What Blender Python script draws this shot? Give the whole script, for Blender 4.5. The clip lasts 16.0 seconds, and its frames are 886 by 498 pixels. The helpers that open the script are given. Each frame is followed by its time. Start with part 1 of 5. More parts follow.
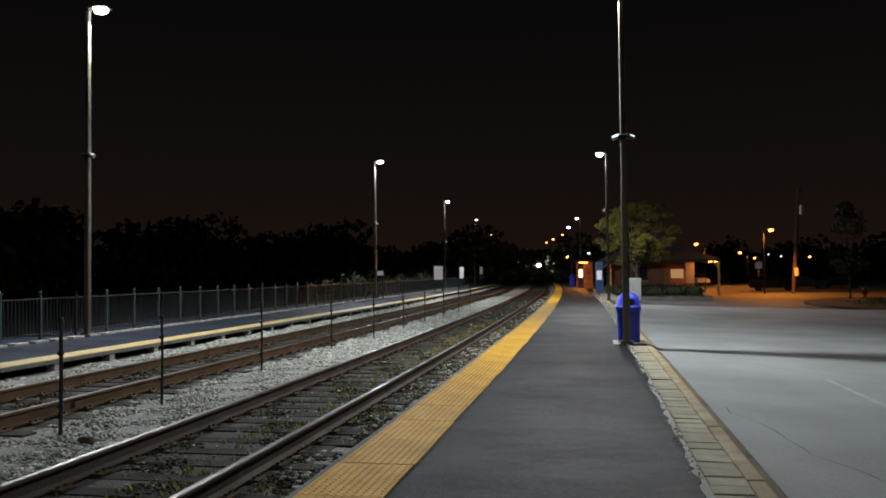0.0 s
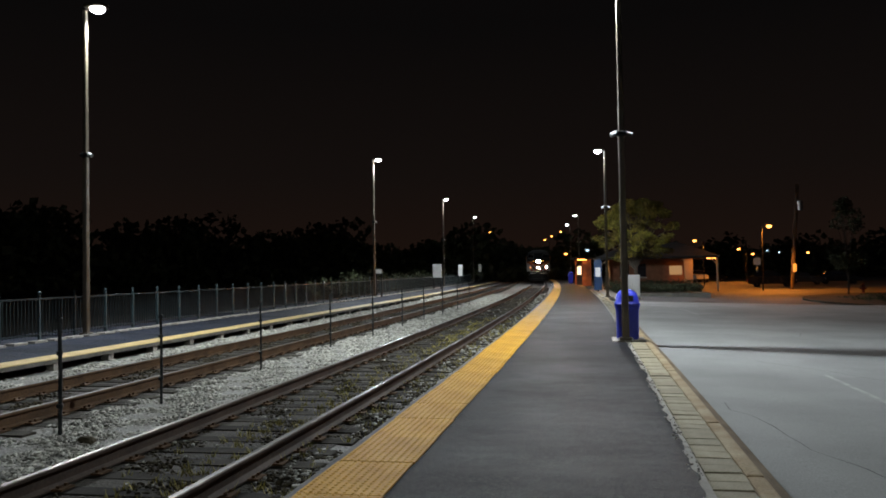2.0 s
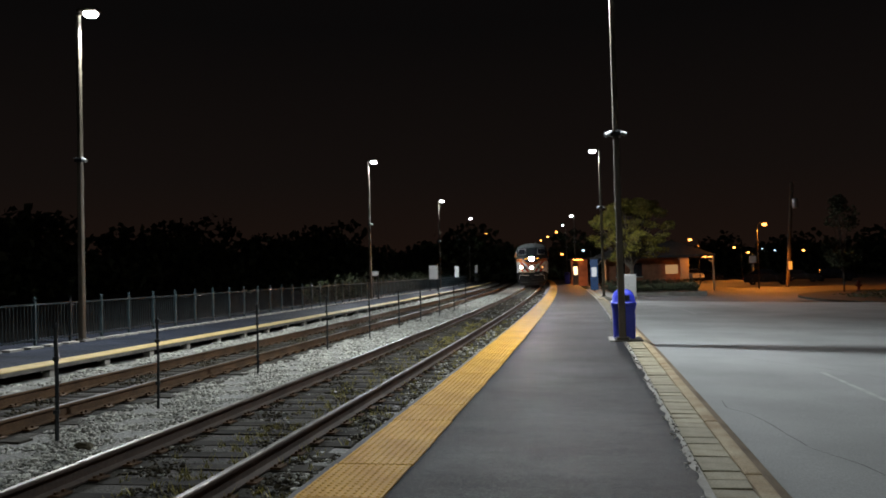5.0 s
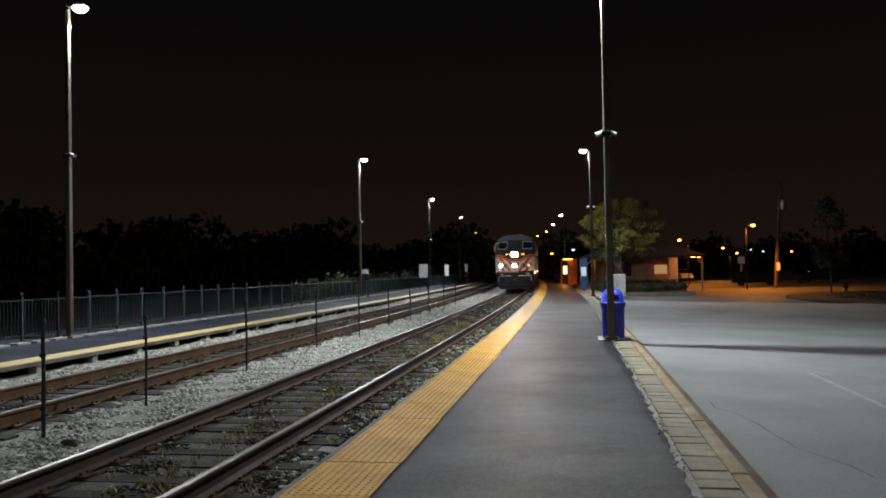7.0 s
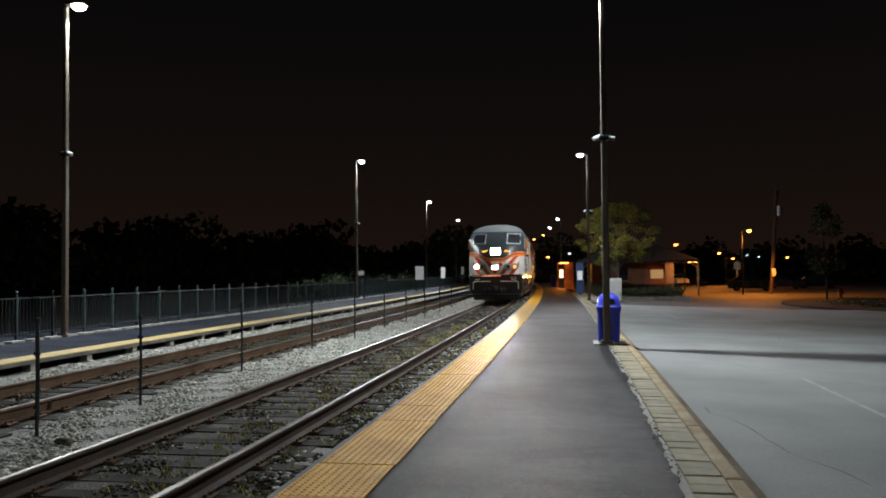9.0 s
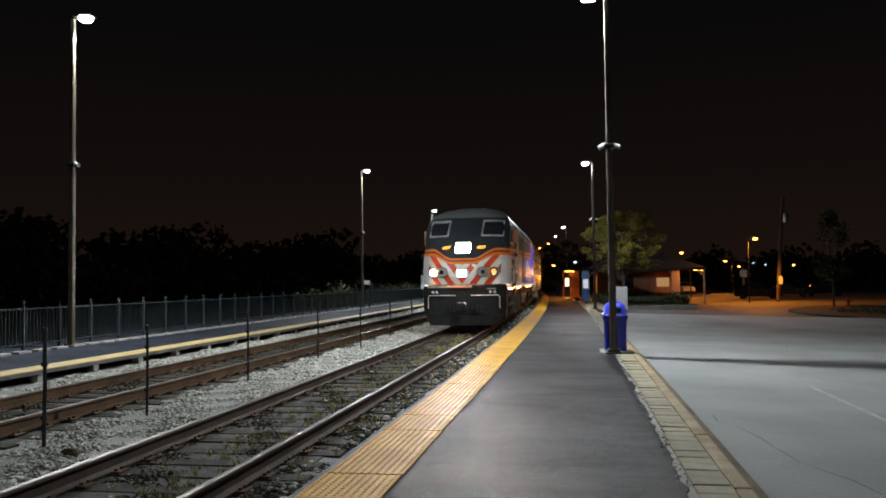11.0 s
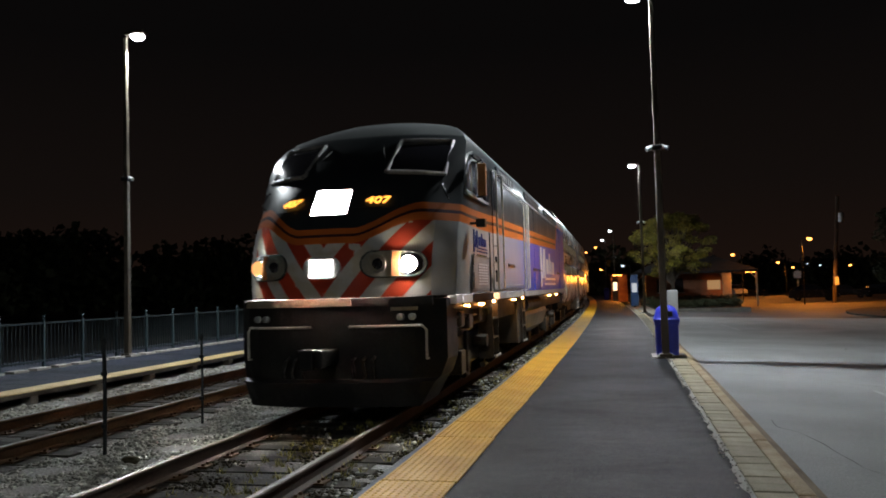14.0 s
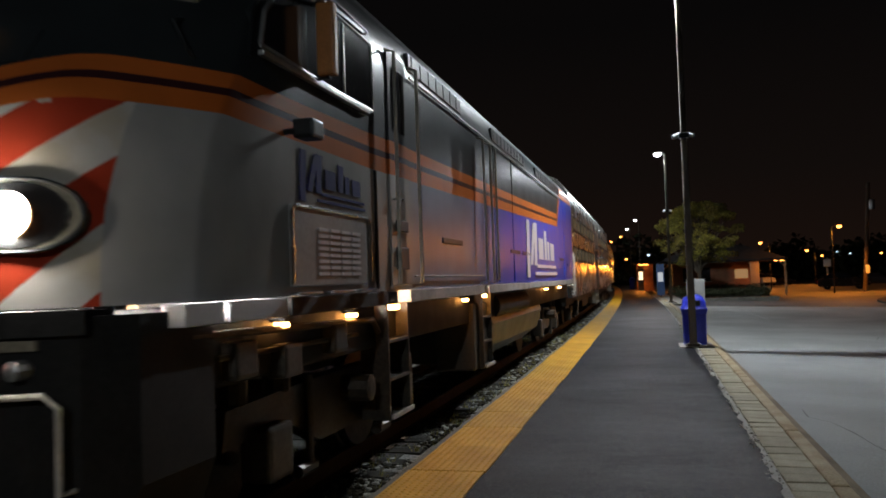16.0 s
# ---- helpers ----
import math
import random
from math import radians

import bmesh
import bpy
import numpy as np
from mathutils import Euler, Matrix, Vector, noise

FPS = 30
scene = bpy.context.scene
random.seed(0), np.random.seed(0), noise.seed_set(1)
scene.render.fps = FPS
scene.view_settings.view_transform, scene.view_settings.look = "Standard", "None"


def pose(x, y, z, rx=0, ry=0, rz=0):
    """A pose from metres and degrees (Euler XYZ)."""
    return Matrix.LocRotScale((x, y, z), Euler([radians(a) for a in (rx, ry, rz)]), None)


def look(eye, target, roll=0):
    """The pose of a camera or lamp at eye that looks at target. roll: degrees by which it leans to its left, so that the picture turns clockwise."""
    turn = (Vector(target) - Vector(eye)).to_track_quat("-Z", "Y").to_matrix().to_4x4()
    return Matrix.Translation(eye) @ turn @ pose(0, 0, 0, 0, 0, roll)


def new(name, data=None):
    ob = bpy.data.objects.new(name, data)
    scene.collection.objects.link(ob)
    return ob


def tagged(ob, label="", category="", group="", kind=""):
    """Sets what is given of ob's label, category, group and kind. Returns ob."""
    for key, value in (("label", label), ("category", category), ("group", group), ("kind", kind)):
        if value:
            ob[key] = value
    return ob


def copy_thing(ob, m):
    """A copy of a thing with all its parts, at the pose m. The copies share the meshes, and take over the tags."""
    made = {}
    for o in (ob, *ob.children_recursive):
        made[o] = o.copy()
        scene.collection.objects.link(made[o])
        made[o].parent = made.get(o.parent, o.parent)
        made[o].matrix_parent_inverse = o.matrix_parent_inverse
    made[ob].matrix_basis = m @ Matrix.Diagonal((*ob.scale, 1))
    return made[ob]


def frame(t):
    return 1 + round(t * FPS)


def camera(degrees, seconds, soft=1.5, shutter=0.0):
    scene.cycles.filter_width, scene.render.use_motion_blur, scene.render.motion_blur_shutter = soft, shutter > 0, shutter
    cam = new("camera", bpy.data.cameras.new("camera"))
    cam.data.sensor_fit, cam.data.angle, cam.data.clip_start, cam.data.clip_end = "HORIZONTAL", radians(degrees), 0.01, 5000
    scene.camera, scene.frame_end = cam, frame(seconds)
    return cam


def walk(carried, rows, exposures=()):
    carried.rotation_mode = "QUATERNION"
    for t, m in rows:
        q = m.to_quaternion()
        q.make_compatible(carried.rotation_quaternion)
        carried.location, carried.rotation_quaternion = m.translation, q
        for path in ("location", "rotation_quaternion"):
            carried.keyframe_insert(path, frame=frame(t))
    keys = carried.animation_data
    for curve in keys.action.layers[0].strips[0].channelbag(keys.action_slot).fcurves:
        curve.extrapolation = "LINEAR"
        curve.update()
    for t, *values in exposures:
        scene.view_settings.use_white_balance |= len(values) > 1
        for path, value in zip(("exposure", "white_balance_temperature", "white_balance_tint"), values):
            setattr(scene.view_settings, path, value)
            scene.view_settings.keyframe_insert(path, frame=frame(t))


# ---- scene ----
FOV = 58.7
cam = camera(FOV, 16.0, soft=1.8, shutter=0.4)
PATH = [
    (0, pose(0.000, 0, 1.5, 91.82, 0.65, 10.87)),
    (0.5, pose(0.000, 0, 1.5, 91.78, 0.71, 10.81)),
    (1, pose(0.000, 0, 1.5, 91.74, 0.85, 10.77)),
    (1.5, pose(0.000, 0, 1.5, 91.65, 1.00, 10.75)),
    (2, pose(0.000, 0, 1.5, 91.66, 0.96, 10.78)),
    (2.5, pose(0.000, 0, 1.5, 91.63, 0.99, 10.85)),
    (3, pose(0.000, 0, 1.5, 91.64, 0.86, 10.77)),
    (3.5, pose(0.000, 0, 1.5, 91.63, 0.70, 10.68)),
    (4, pose(0.000, 0, 1.5, 91.61, 1.05, 10.65)),
    (4.5, pose(0.000, 0, 1.5, 91.77, 1.51, 10.70)),
    (7, pose(0.000, 0, 1.5, 91.64, 1.17, 9.78)),
    (7.5, pose(0.000, 0, 1.5, 91.72, 1.28, 9.77)),
    (8, pose(0.000, 0, 1.5, 91.78, 0.97, 9.75)),
    (8.5, pose(0.000, 0, 1.5, 91.82, 0.55, 9.58)),
    (9, pose(0.000, 0, 1.5, 91.81, 0.57, 9.51)),
    (11.5, pose(-0.011, 0, 1.5, 92.62, 0.92, 10.16)),
    (12, pose(-0.011, 0, 1.5, 92.72, 1.04, 10.50)),
    (12.5, pose(-0.023, 0, 1.5, 92.90, 1.21, 10.98)),
    (13, pose(-0.029, 0, 1.5, 93.01, 1.33, 12.36)),
    (13.5, pose(-0.034, 0, 1.5, 93.04, 1.31, 12.95)),
    (14, pose(-0.046, 0, 1.5, 93.00, 1.64, 13.25)),
    (14.5, pose(-0.052, 0, 1.5, 92.96, 2.05, 13.68)),
    (15, pose(-0.057, 0, 1.5, 92.81, 1.95, 14.11)),
    (15.5, pose(-0.063, 0, 1.5, 92.64, 2.03, 14.65)),
    (16, pose(-0.069, 0, 1.5, 92.37, 1.97, 15.01)),
]
walk(cam, PATH, [(0.0, 0.0), (12.5, 0.0), (14.0, -0.12), (16.0, -0.28)])

# ---- plan: y runs along the track, x across it, z = 0 is the platform's surface ----
RAIL_Z = -0.10
TRACK_1, TRACK_2 = -3.79, -7.66
LAMP_Z = 8.4


def off(y):
    """Sideways shift of everything that follows the long bend."""
    return -((y - 5) ** 2) / 3000 if y > 5 else 0.0


def bend(y):
    """Heading of the bend at y, in degrees about z."""
    return math.degrees(math.atan((y - 5) / 1500)) if y > 5 else 0.0


# ---- world and light ----
world = bpy.data.worlds.new("night_sky")
scene.world = world
world.use_nodes = True
wn, wl = world.node_tree.nodes, world.node_tree.links
wbg = wn["Background"]
wco, wsep, wramp = wn.new("ShaderNodeTexCoord"), wn.new("ShaderNodeSeparateXYZ"), wn.new("ShaderNodeValToRGB")
wl.new(wco.outputs["Generated"], wsep.inputs[0])
wl.new(wsep.outputs["Z"], wramp.inputs[0])
wramp.color_ramp.elements[0].position, wramp.color_ramp.elements[0].color = 0.0, (0.0085, 0.0044, 0.0030, 1)
wramp.color_ramp.elements[1].position, wramp.color_ramp.elements[1].color = 0.30, (0.0022, 0.0019, 0.0019, 1)
e = wramp.color_ramp.elements.new(0.12)
e.color = (0.0048, 0.0033, 0.0028, 1)
wl.new(wramp.outputs[0], wbg.inputs["Color"])
wbg.inputs["Strength"].default_value = 1.35
scene.view_settings.exposure = 0.0

COOL = (0.89, 0.96, 1.0)
SODIUM = (1.0, 0.30, 0.035)


def spot(name, at, target, watts, color, degrees=150, size=0.15, blend=0.6):
    d = bpy.data.lights.new(name, "SPOT")
    d.energy, d.color, d.spot_size, d.spot_blend, d.shadow_soft_size = watts, color, radians(degrees), blend, size
    o = new(name, d)
    o.matrix_world = look(at, target)
    return o


# ---- materials ----
def mat(name, color, rough=0.6, metal=0.0, vary=0.25, scale=3.0, fine=60.0, bump=0.2, color2=None, island=0.0, spec=0.5, stain=None, bump_dist=0.004):
    """A surface with broad stains, fine grain and relief. vary: depth of the variation."""
    m = bpy.data.materials.new(name)
    m.use_nodes = True
    n, l = m.node_tree.nodes, m.node_tree.links
    b = n["Principled BSDF"]
    co = n.new("ShaderNodeTexCoord")
    geo = n.new("ShaderNodeNewGeometry")
    broad, grain = n.new("ShaderNodeTexNoise"), n.new("ShaderNodeTexNoise")
    for t, s, dtl in ((broad, scale, 5), (grain, fine, 3)):
        t.inputs["Scale"].default_value, t.inputs["Detail"].default_value = s, dtl
        l.new(geo.outputs["Position"] if stain == "world" else co.outputs["Object"], t.inputs["Vector"])
    mix = n.new("ShaderNodeMix")
    mix.data_type = "RGBA"
    c2 = color2 or tuple(c * (1 - vary) for c in color)
    mix.inputs["A"].default_value, mix.inputs["B"].default_value = (*color, 1), (*c2, 1)
    ramp = n.new("ShaderNodeMapRange")
    ramp.inputs["From Min"].default_value, ramp.inputs["From Max"].default_value = 0.38, 0.64
    l.new(broad.outputs["Fac"], ramp.inputs["Value"])
    l.new(ramp.outputs[0], mix.inputs["Factor"])
    hsv = n.new("ShaderNodeHueSaturation")
    l.new(mix.outputs["Result"], hsv.inputs["Color"])
    val = n.new("ShaderNodeMapRange")
    val.inputs["From Min"].default_value, val.inputs["From Max"].default_value = 0.25, 0.75
    val.inputs["To Min"].default_value, val.inputs["To Max"].default_value = 1 - vary * 0.9, 1 + vary * 0.9
    l.new(grain.outputs["Fac"], val.inputs["Value"])
    out = val.outputs[0]
    if island:
        ri = n.new("ShaderNodeMapRange")
        ri.inputs["To Min"].default_value, ri.inputs["To Max"].default_value = 1 - island, 1 + island
        if island > 0.45:
            l.new(geo.outputs["Random Per Island"], ri.inputs["Value"])
        else:
            oi = n.new("ShaderNodeObjectInfo")
            l.new(oi.outputs["Random"], ri.inputs["Value"])
        mul = n.new("ShaderNodeMath")
        mul.operation = "MULTIPLY"
        l.new(out, mul.inputs[0]), l.new(ri.outputs[0], mul.inputs[1])
        out = mul.outputs[0]
    l.new(out, hsv.inputs["Value"])
    l.new(hsv.outputs[0], b.inputs["Base Color"])
    rr = n.new("ShaderNodeMapRange")
    rr.inputs["To Min"].default_value, rr.inputs["To Max"].default_value = max(0.03, rough - 0.12), min(1, rough + 0.12)
    l.new(broad.outputs["Fac"], rr.inputs["Value"])
    l.new(rr.outputs[0], b.inputs["Roughness"])
    b.inputs["Metallic"].default_value = metal
    b.inputs["Specular IOR Level"].default_value = spec
    if bump:
        bp = n.new("ShaderNodeBump")
        bp.inputs["Strength"].default_value, bp.inputs["Distance"].default_value = bump, bump_dist
        l.new(grain.outputs["Fac"], bp.inputs["Height"])
        l.new(bp.outputs[0], b.inputs["Normal"])
    return m


def glow(name, color, strength):
    m = bpy.data.materials.new(name)
    m.use_nodes = True
    n, l = m.node_tree.nodes, m.node_tree.links
    n.remove(n["Principled BSDF"])
    em = n.new("ShaderNodeEmission")
    em.inputs["Color"].default_value, em.inputs["Strength"].default_value = (*color, 1), strength
    l.new(em.outputs[0], n["Material Output"].inputs["Surface"])
    return m


def glassy(name, color=(0.02, 0.02, 0.025), rough=0.05):
    m = mat(name, color, rough, 0.0, 0.1, 2, 20, 0.0)
    m.node_tree.nodes["Principled BSDF"].inputs["Specular IOR Level"].default_value = 0.8
    return m


def asphalt(name, color, color2):
    """Rolled asphalt: bright and dark grit, worn patches, slight waves across the platform, and their shade as dark
    streaks in the colour.
    """
    m = mat(name, color, 0.62, 0, 0.30, 0.7, 130, 1.0, color2, spec=0.10, stain="world", bump_dist=0.006)
    n, l = m.node_tree.nodes, m.node_tree.links
    b = n["Principled BSDF"]
    geo = n.new("ShaderNodeNewGeometry")
    grit = n.new("ShaderNodeTexVoronoi")
    grit.inputs["Scale"].default_value = 75
    l.new(geo.outputs["Position"], grit.inputs["Vector"])
    pick = n.new("ShaderNodeMapRange")
    pick.inputs["From Min"].default_value, pick.inputs["From Max"].default_value = 0.80, 0.97
    sepc = n.new("ShaderNodeSeparateColor")
    l.new(grit.outputs["Color"], sepc.inputs[0]), l.new(sepc.outputs[0], pick.inputs["Value"])
    mx = n.new("ShaderNodeMix")
    mx.data_type = "RGBA"
    l.new(pick.outputs[0], mx.inputs["Factor"])
    l.new(b.inputs["Base Color"].links[0].from_socket, mx.inputs["A"])
    mx.inputs["B"].default_value = (0.050, 0.049, 0.046, 1)
    # cross streaks darken the base colour, standing for the waves' shaded sides
    mp2, wave_shade, cut, dk = n.new("ShaderNodeMapping"), n.new("ShaderNodeTexNoise"), n.new("ShaderNodeMapRange"), n.new("ShaderNodeMix")
    mp2.inputs["Scale"].default_value = (0.6, 1.2, 1)
    wave_shade.inputs["Scale"].default_value, wave_shade.inputs["Detail"].default_value = 1.3, 4
    cut.inputs["From Min"].default_value, cut.inputs["From Max"].default_value = 0.50, 0.68
    cut.inputs["To Max"].default_value = 0.6
    dk.data_type = "RGBA"
    dk.inputs["B"].default_value = (0.004, 0.004, 0.005, 1)
    l.new(geo.outputs["Position"], mp2.inputs["Vector"]), l.new(mp2.outputs[0], wave_shade.inputs["Vector"])
    l.new(wave_shade.outputs["Fac"], cut.inputs["Value"]), l.new(cut.outputs[0], dk.inputs["Factor"])
    l.new(mx.outputs["Result"], dk.inputs["A"]), l.new(dk.outputs["Result"], b.inputs["Base Color"])
    mp, wave = n.new("ShaderNodeMapping"), n.new("ShaderNodeTexNoise")
    mp.inputs["Scale"].default_value = (0.7, 1.6, 1)
    wave.inputs["Scale"].default_value, wave.inputs["Detail"].default_value = 1.0, 3
    l.new(geo.outputs["Position"], mp.inputs["Vector"]), l.new(mp.outputs[0], wave.inputs["Vector"])
    bp = n.new("ShaderNodeBump")
    bp.inputs["Strength"].default_value, bp.inputs["Distance"].default_value = 0.5, 0.09
    l.new(wave.outputs["Fac"], bp.inputs["Height"])
    l.new(b.inputs["Normal"].links[0].from_socket, bp.inputs["Normal"])
    l.new(bp.outputs[0], b.inputs["Normal"])
    return m


M = {
    "asphalt": asphalt("platform_asphalt", (0.0145, 0.0155, 0.0190), (0.0085, 0.0090, 0.0110)),
    # bluer and lighter than the near asphalt, with the lamps' light in the colour
    "lamplit_far_asphalt": asphalt("lamplit_far_platform", (0.032, 0.038, 0.056), (0.020, 0.024, 0.036)),
    "lot": mat("lot_asphalt", (0.265, 0.27, 0.265), 0.85, 0, 0.25, 0.45, 60, 0.6, (0.20, 0.205, 0.20), stain="world"),
    "road": mat("road_asphalt", (0.11, 0.11, 0.11), 0.8, 0, 0.2, 0.3, 40, 0.3, stain="world"),
    "earth": mat("dark_earth", (0.035, 0.033, 0.026), 0.95, 0, 0.4, 0.2, 8, 0.5, stain="world"),
    "tactile": mat("yellow_tactile", (0.64, 0.34, 0.022), 0.58, 0, 0.18, 2.2, 50, 0.2, (0.52, 0.26, 0.018), island=0.10, spec=0.22),
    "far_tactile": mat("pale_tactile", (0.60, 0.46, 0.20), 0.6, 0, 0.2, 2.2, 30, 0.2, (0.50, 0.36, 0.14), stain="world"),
    "concrete": mat("concrete", (0.36, 0.34, 0.30), 0.85, 0, 0.25, 2.0, 45, 0.5, stain="world"),
    "concrete_dark": mat("dirty_concrete", (0.16, 0.15, 0.13), 0.9, 0, 0.35, 2.0, 40, 0.5, stain="world"),
    "paver": mat("tan_paver", (0.34, 0.30, 0.205), 0.85, 0, 0.30, 3.0, 60, 0.6, (0.22, 0.195, 0.12), island=0.16),
    "gutter": mat("rust_gutter", (0.20, 0.15, 0.09), 0.85, 0, 0.35, 2.0, 50, 0.5, (0.13, 0.09, 0.05), stain="world"),
    "kerb": mat("worn_kerb", (0.36, 0.29, 0.17), 0.85, 0, 0.3, 2.5, 50, 0.5, (0.26, 0.18, 0.09), stain="world"),
    "ballast_bed": mat("ballast_bed", (0.25, 0.245, 0.225), 0.95, 0, 0.5, 1.2, 26, 1.0, (0.21, 0.20, 0.18), stain="world", bump_dist=0.03),
    "track_bed": mat("dirty_track_bed", (0.048, 0.041, 0.029), 0.95, 0, 0.5, 1.5, 26, 1.0, (0.035, 0.03, 0.024), stain="world", bump_dist=0.03),
    "stone": mat("ballast_stone", (0.40, 0.395, 0.345), 0.9, 0, 0.2, 9, 60, 0.3, island=0.5),
    "stone_dark": mat("oily_stone", (0.056, 0.047, 0.028), 0.85, 0, 0.25, 9, 60, 0.3, spec=0.2, island=0.5),
    "tie": mat("weathered_tie", (0.048, 0.043, 0.034), 0.9, 0, 0.45, 2.0, 45, 0.7, (0.020, 0.017, 0.013), spec=0.12, island=0.3),
    "rail_web": mat("rusty_rail", (0.060, 0.038, 0.026), 0.75, 0.3, 0.35, 2.0, 30, 0.4, stain="world"),
    "rail_web_rust": mat("brown_rail", (0.095, 0.048, 0.017), 0.8, 0.2, 0.35, 2.0, 30, 0.4, stain="world"),
    "rail_head": mat("polished_rail", (0.16, 0.145, 0.125), 0.42, 1.0, 0.15, 2.0, 30, 0.1, stain="world"),
    "pole": mat("bronze_pole", (0.115, 0.095, 0.07), 0.36, 0.35, 0.2, 1.5, 30, 0.15),
    "black_metal": mat("black_metal", (0.022, 0.026, 0.028), 0.45, 0.4, 0.3, 3, 40, 0.2),
    "fence_post": mat("fence_post", (0.040, 0.066, 0.072), 0.45, 0.3, 0.25, 3, 40, 0.2),
    "fence_metal": mat("fence_metal", (0.022, 0.034, 0.038), 0.45, 0.4, 0.3, 3, 40, 0.2),
    "steel": mat("galvanised_steel", (0.42, 0.43, 0.43), 0.45, 0.8, 0.2, 4, 40, 0.2),
    "blue_plastic": mat("blue_plastic", (0.030, 0.045, 0.55), 0.40, 0, 0.12, 2.5, 70, 0.15),
    "white_paint": mat("white_paint", (0.36, 0.36, 0.35), 0.7, 0, 0.25, 4, 40, 0.2),
    "yellow_paint": mat("yellow_paint", (0.55, 0.42, 0.08), 0.7, 0, 0.25, 4, 40, 0.2),
    "sign_white": mat("sign_white", (0.70, 0.70, 0.68), 0.5, 0, 0.08, 2, 20, 0.05),
    "lamp_glass": glow("lamp_lens", (0.86, 0.95, 1.0), 60.0),
    "sodium_glass": glow("sodium_lens", (1.0, 0.33, 0.06), 10.0),
    "cool_far": glow("cool_far_lens", (0.62, 0.80, 1.0), 2.2),
    "brick": mat("brown_brick", (0.26, 0.12, 0.065), 0.85, 0, 0.25, 3, 40, 0.4, stain="world"),
    "roof": mat("dark_shingle", (0.055, 0.05, 0.05), 0.9, 0, 0.25, 2, 25, 0.5),
    "timber": mat("painted_timber", (0.50, 0.38, 0.24), 0.7, 0, 0.15, 2, 30, 0.2),
    "bark": mat("bark", (0.075, 0.058, 0.042), 0.95, 0, 0.35, 6, 50, 0.8),
    "leaf": mat("tree_leaf", (0.135, 0.125, 0.010), 0.6, 0, 0.25, 1.0, 12, 0.1, (0.15, 0.105, 0.010), island=0.5),
    "leaf_dark": mat("dark_foliage", (0.045, 0.055, 0.022), 0.7, 0, 0.3, 0.6, 8, 0.1, island=0.5),
    "under": mat("underframe_black", (0.013, 0.0125, 0.012), 0.6, 0.1, 0.4, 3, 30, 0.3, spec=0.25),
    "weed": mat("dry_weed", (0.30, 0.26, 0.06), 0.8, 0, 0.25, 3, 30, 0.1, island=0.5),
}


# ---- building blocks ----
def bm_box(bm, x0, x1, y0, y1, z0, z1, bevel=0.0):
    v = [bm.verts.new(p) for p in ((x0, y0, z0), (x1, y0, z0), (x1, y1, z0), (x0, y1, z0), (x0, y0, z1), (x1, y0, z1), (x1, y1, z1), (x0, y1, z1))]
    f = [bm.faces.new([v[i] for i in q]) for q in ((3, 2, 1, 0), (4, 5, 6, 7), (0, 1, 5, 4), (1, 2, 6, 5), (2, 3, 7, 6), (3, 0, 4, 7))]
    if bevel:
        edges = list({e for q in f for e in q.edges})
        bmesh.ops.bevel(bm, geom=edges, offset=bevel, segments=2, affect="EDGES", profile=0.6)


def bm_tube(bm, pts, r, sides=8, r2=None):
    """A round bar through the points, tapered from r to r2."""
    pts = [Vector(p) for p in pts]
    rings = []
    for i, p in enumerate(pts):
        d = (pts[min(i + 1, len(pts) - 1)] - pts[max(i - 1, 0)]).normalized()
        a = d.cross(Vector((0.3, 0.1, 1)) if abs(d.z) < 0.9 else Vector((1, 0.1, 0))).normalized()
        b = d.cross(a)
        rr = r + ((r2 if r2 is not None else r) - r) * i / (len(pts) - 1)
        rings.append([bm.verts.new(p + rr * (math.cos(t) * a + math.sin(t) * b)) for t in (2 * math.pi * k / sides for k in range(sides))])
    for u, w in zip(rings, rings[1:]):
        for k in range(sides):
            bm.faces.new((u[k], u[(k + 1) % sides], w[(k + 1) % sides], w[k]))
    bm.faces.new(rings[0][::-1]), bm.faces.new(rings[-1])


def bm_lathe(bm, prof, cx=0, cy=0, sides=16, axis="z"):
    """A turned shape from (radius, height) pairs."""
    rings = []
    for r, h in prof:
        ring = []
        for k in range(sides):
            a = 2 * math.pi * k / sides
            p = (cx + r * math.cos(a), cy + r * math.sin(a), h) if axis == "z" else ((h, cx + r * math.cos(a), cy + r * math.sin(a)) if axis == "x" else (cx + r * math.cos(a), h, cy + r * math.sin(a)))
            ring.append(bm.verts.new(p))
        rings.append(ring)
    for u, w in zip(rings, rings[1:]):
        for k in range(sides):
            bm.faces.new((u[k], u[(k + 1) % sides], w[(k + 1) % sides], w[k]))
    bm.faces.new(rings[0][::-1]), bm.faces.new(rings[-1])


def mesh_of(name, bm, *mats, smooth=False):
    me = bpy.data.meshes.new(name)
    bmesh.ops.recalc_face_normals(bm, faces=bm.faces)
    bm.to_mesh(me)
    bm.free()
    for m in mats:
        me.materials.append(m)
    if smooth:
        me.shade_smooth()
        me.set_sharp_from_angle(angle=radians(38))
    return me


def part(name, bm, material, parent=None, label="", smooth=False):
    """Links a bmesh as one mesh object under a thing or a part."""
    mats = material if isinstance(material, (list, tuple)) else [material]
    ob = new(name, mesh_of(name, bm, *mats, smooth=smooth))
    ob.parent = parent
    return tagged(ob, label=label)


def root(name, m=None, **tags):
    ob = new(name)
    ob.empty_display_size = 0.2
    if m is not None:
        ob.matrix_basis = m
    return tagged(ob, **tags)


def B():
    return bmesh.new()


def boxes(*bs, bevel=0.0):
    bm = B()
    for b in bs:
        bm_box(bm, *b, bevel=bevel)
    return bm


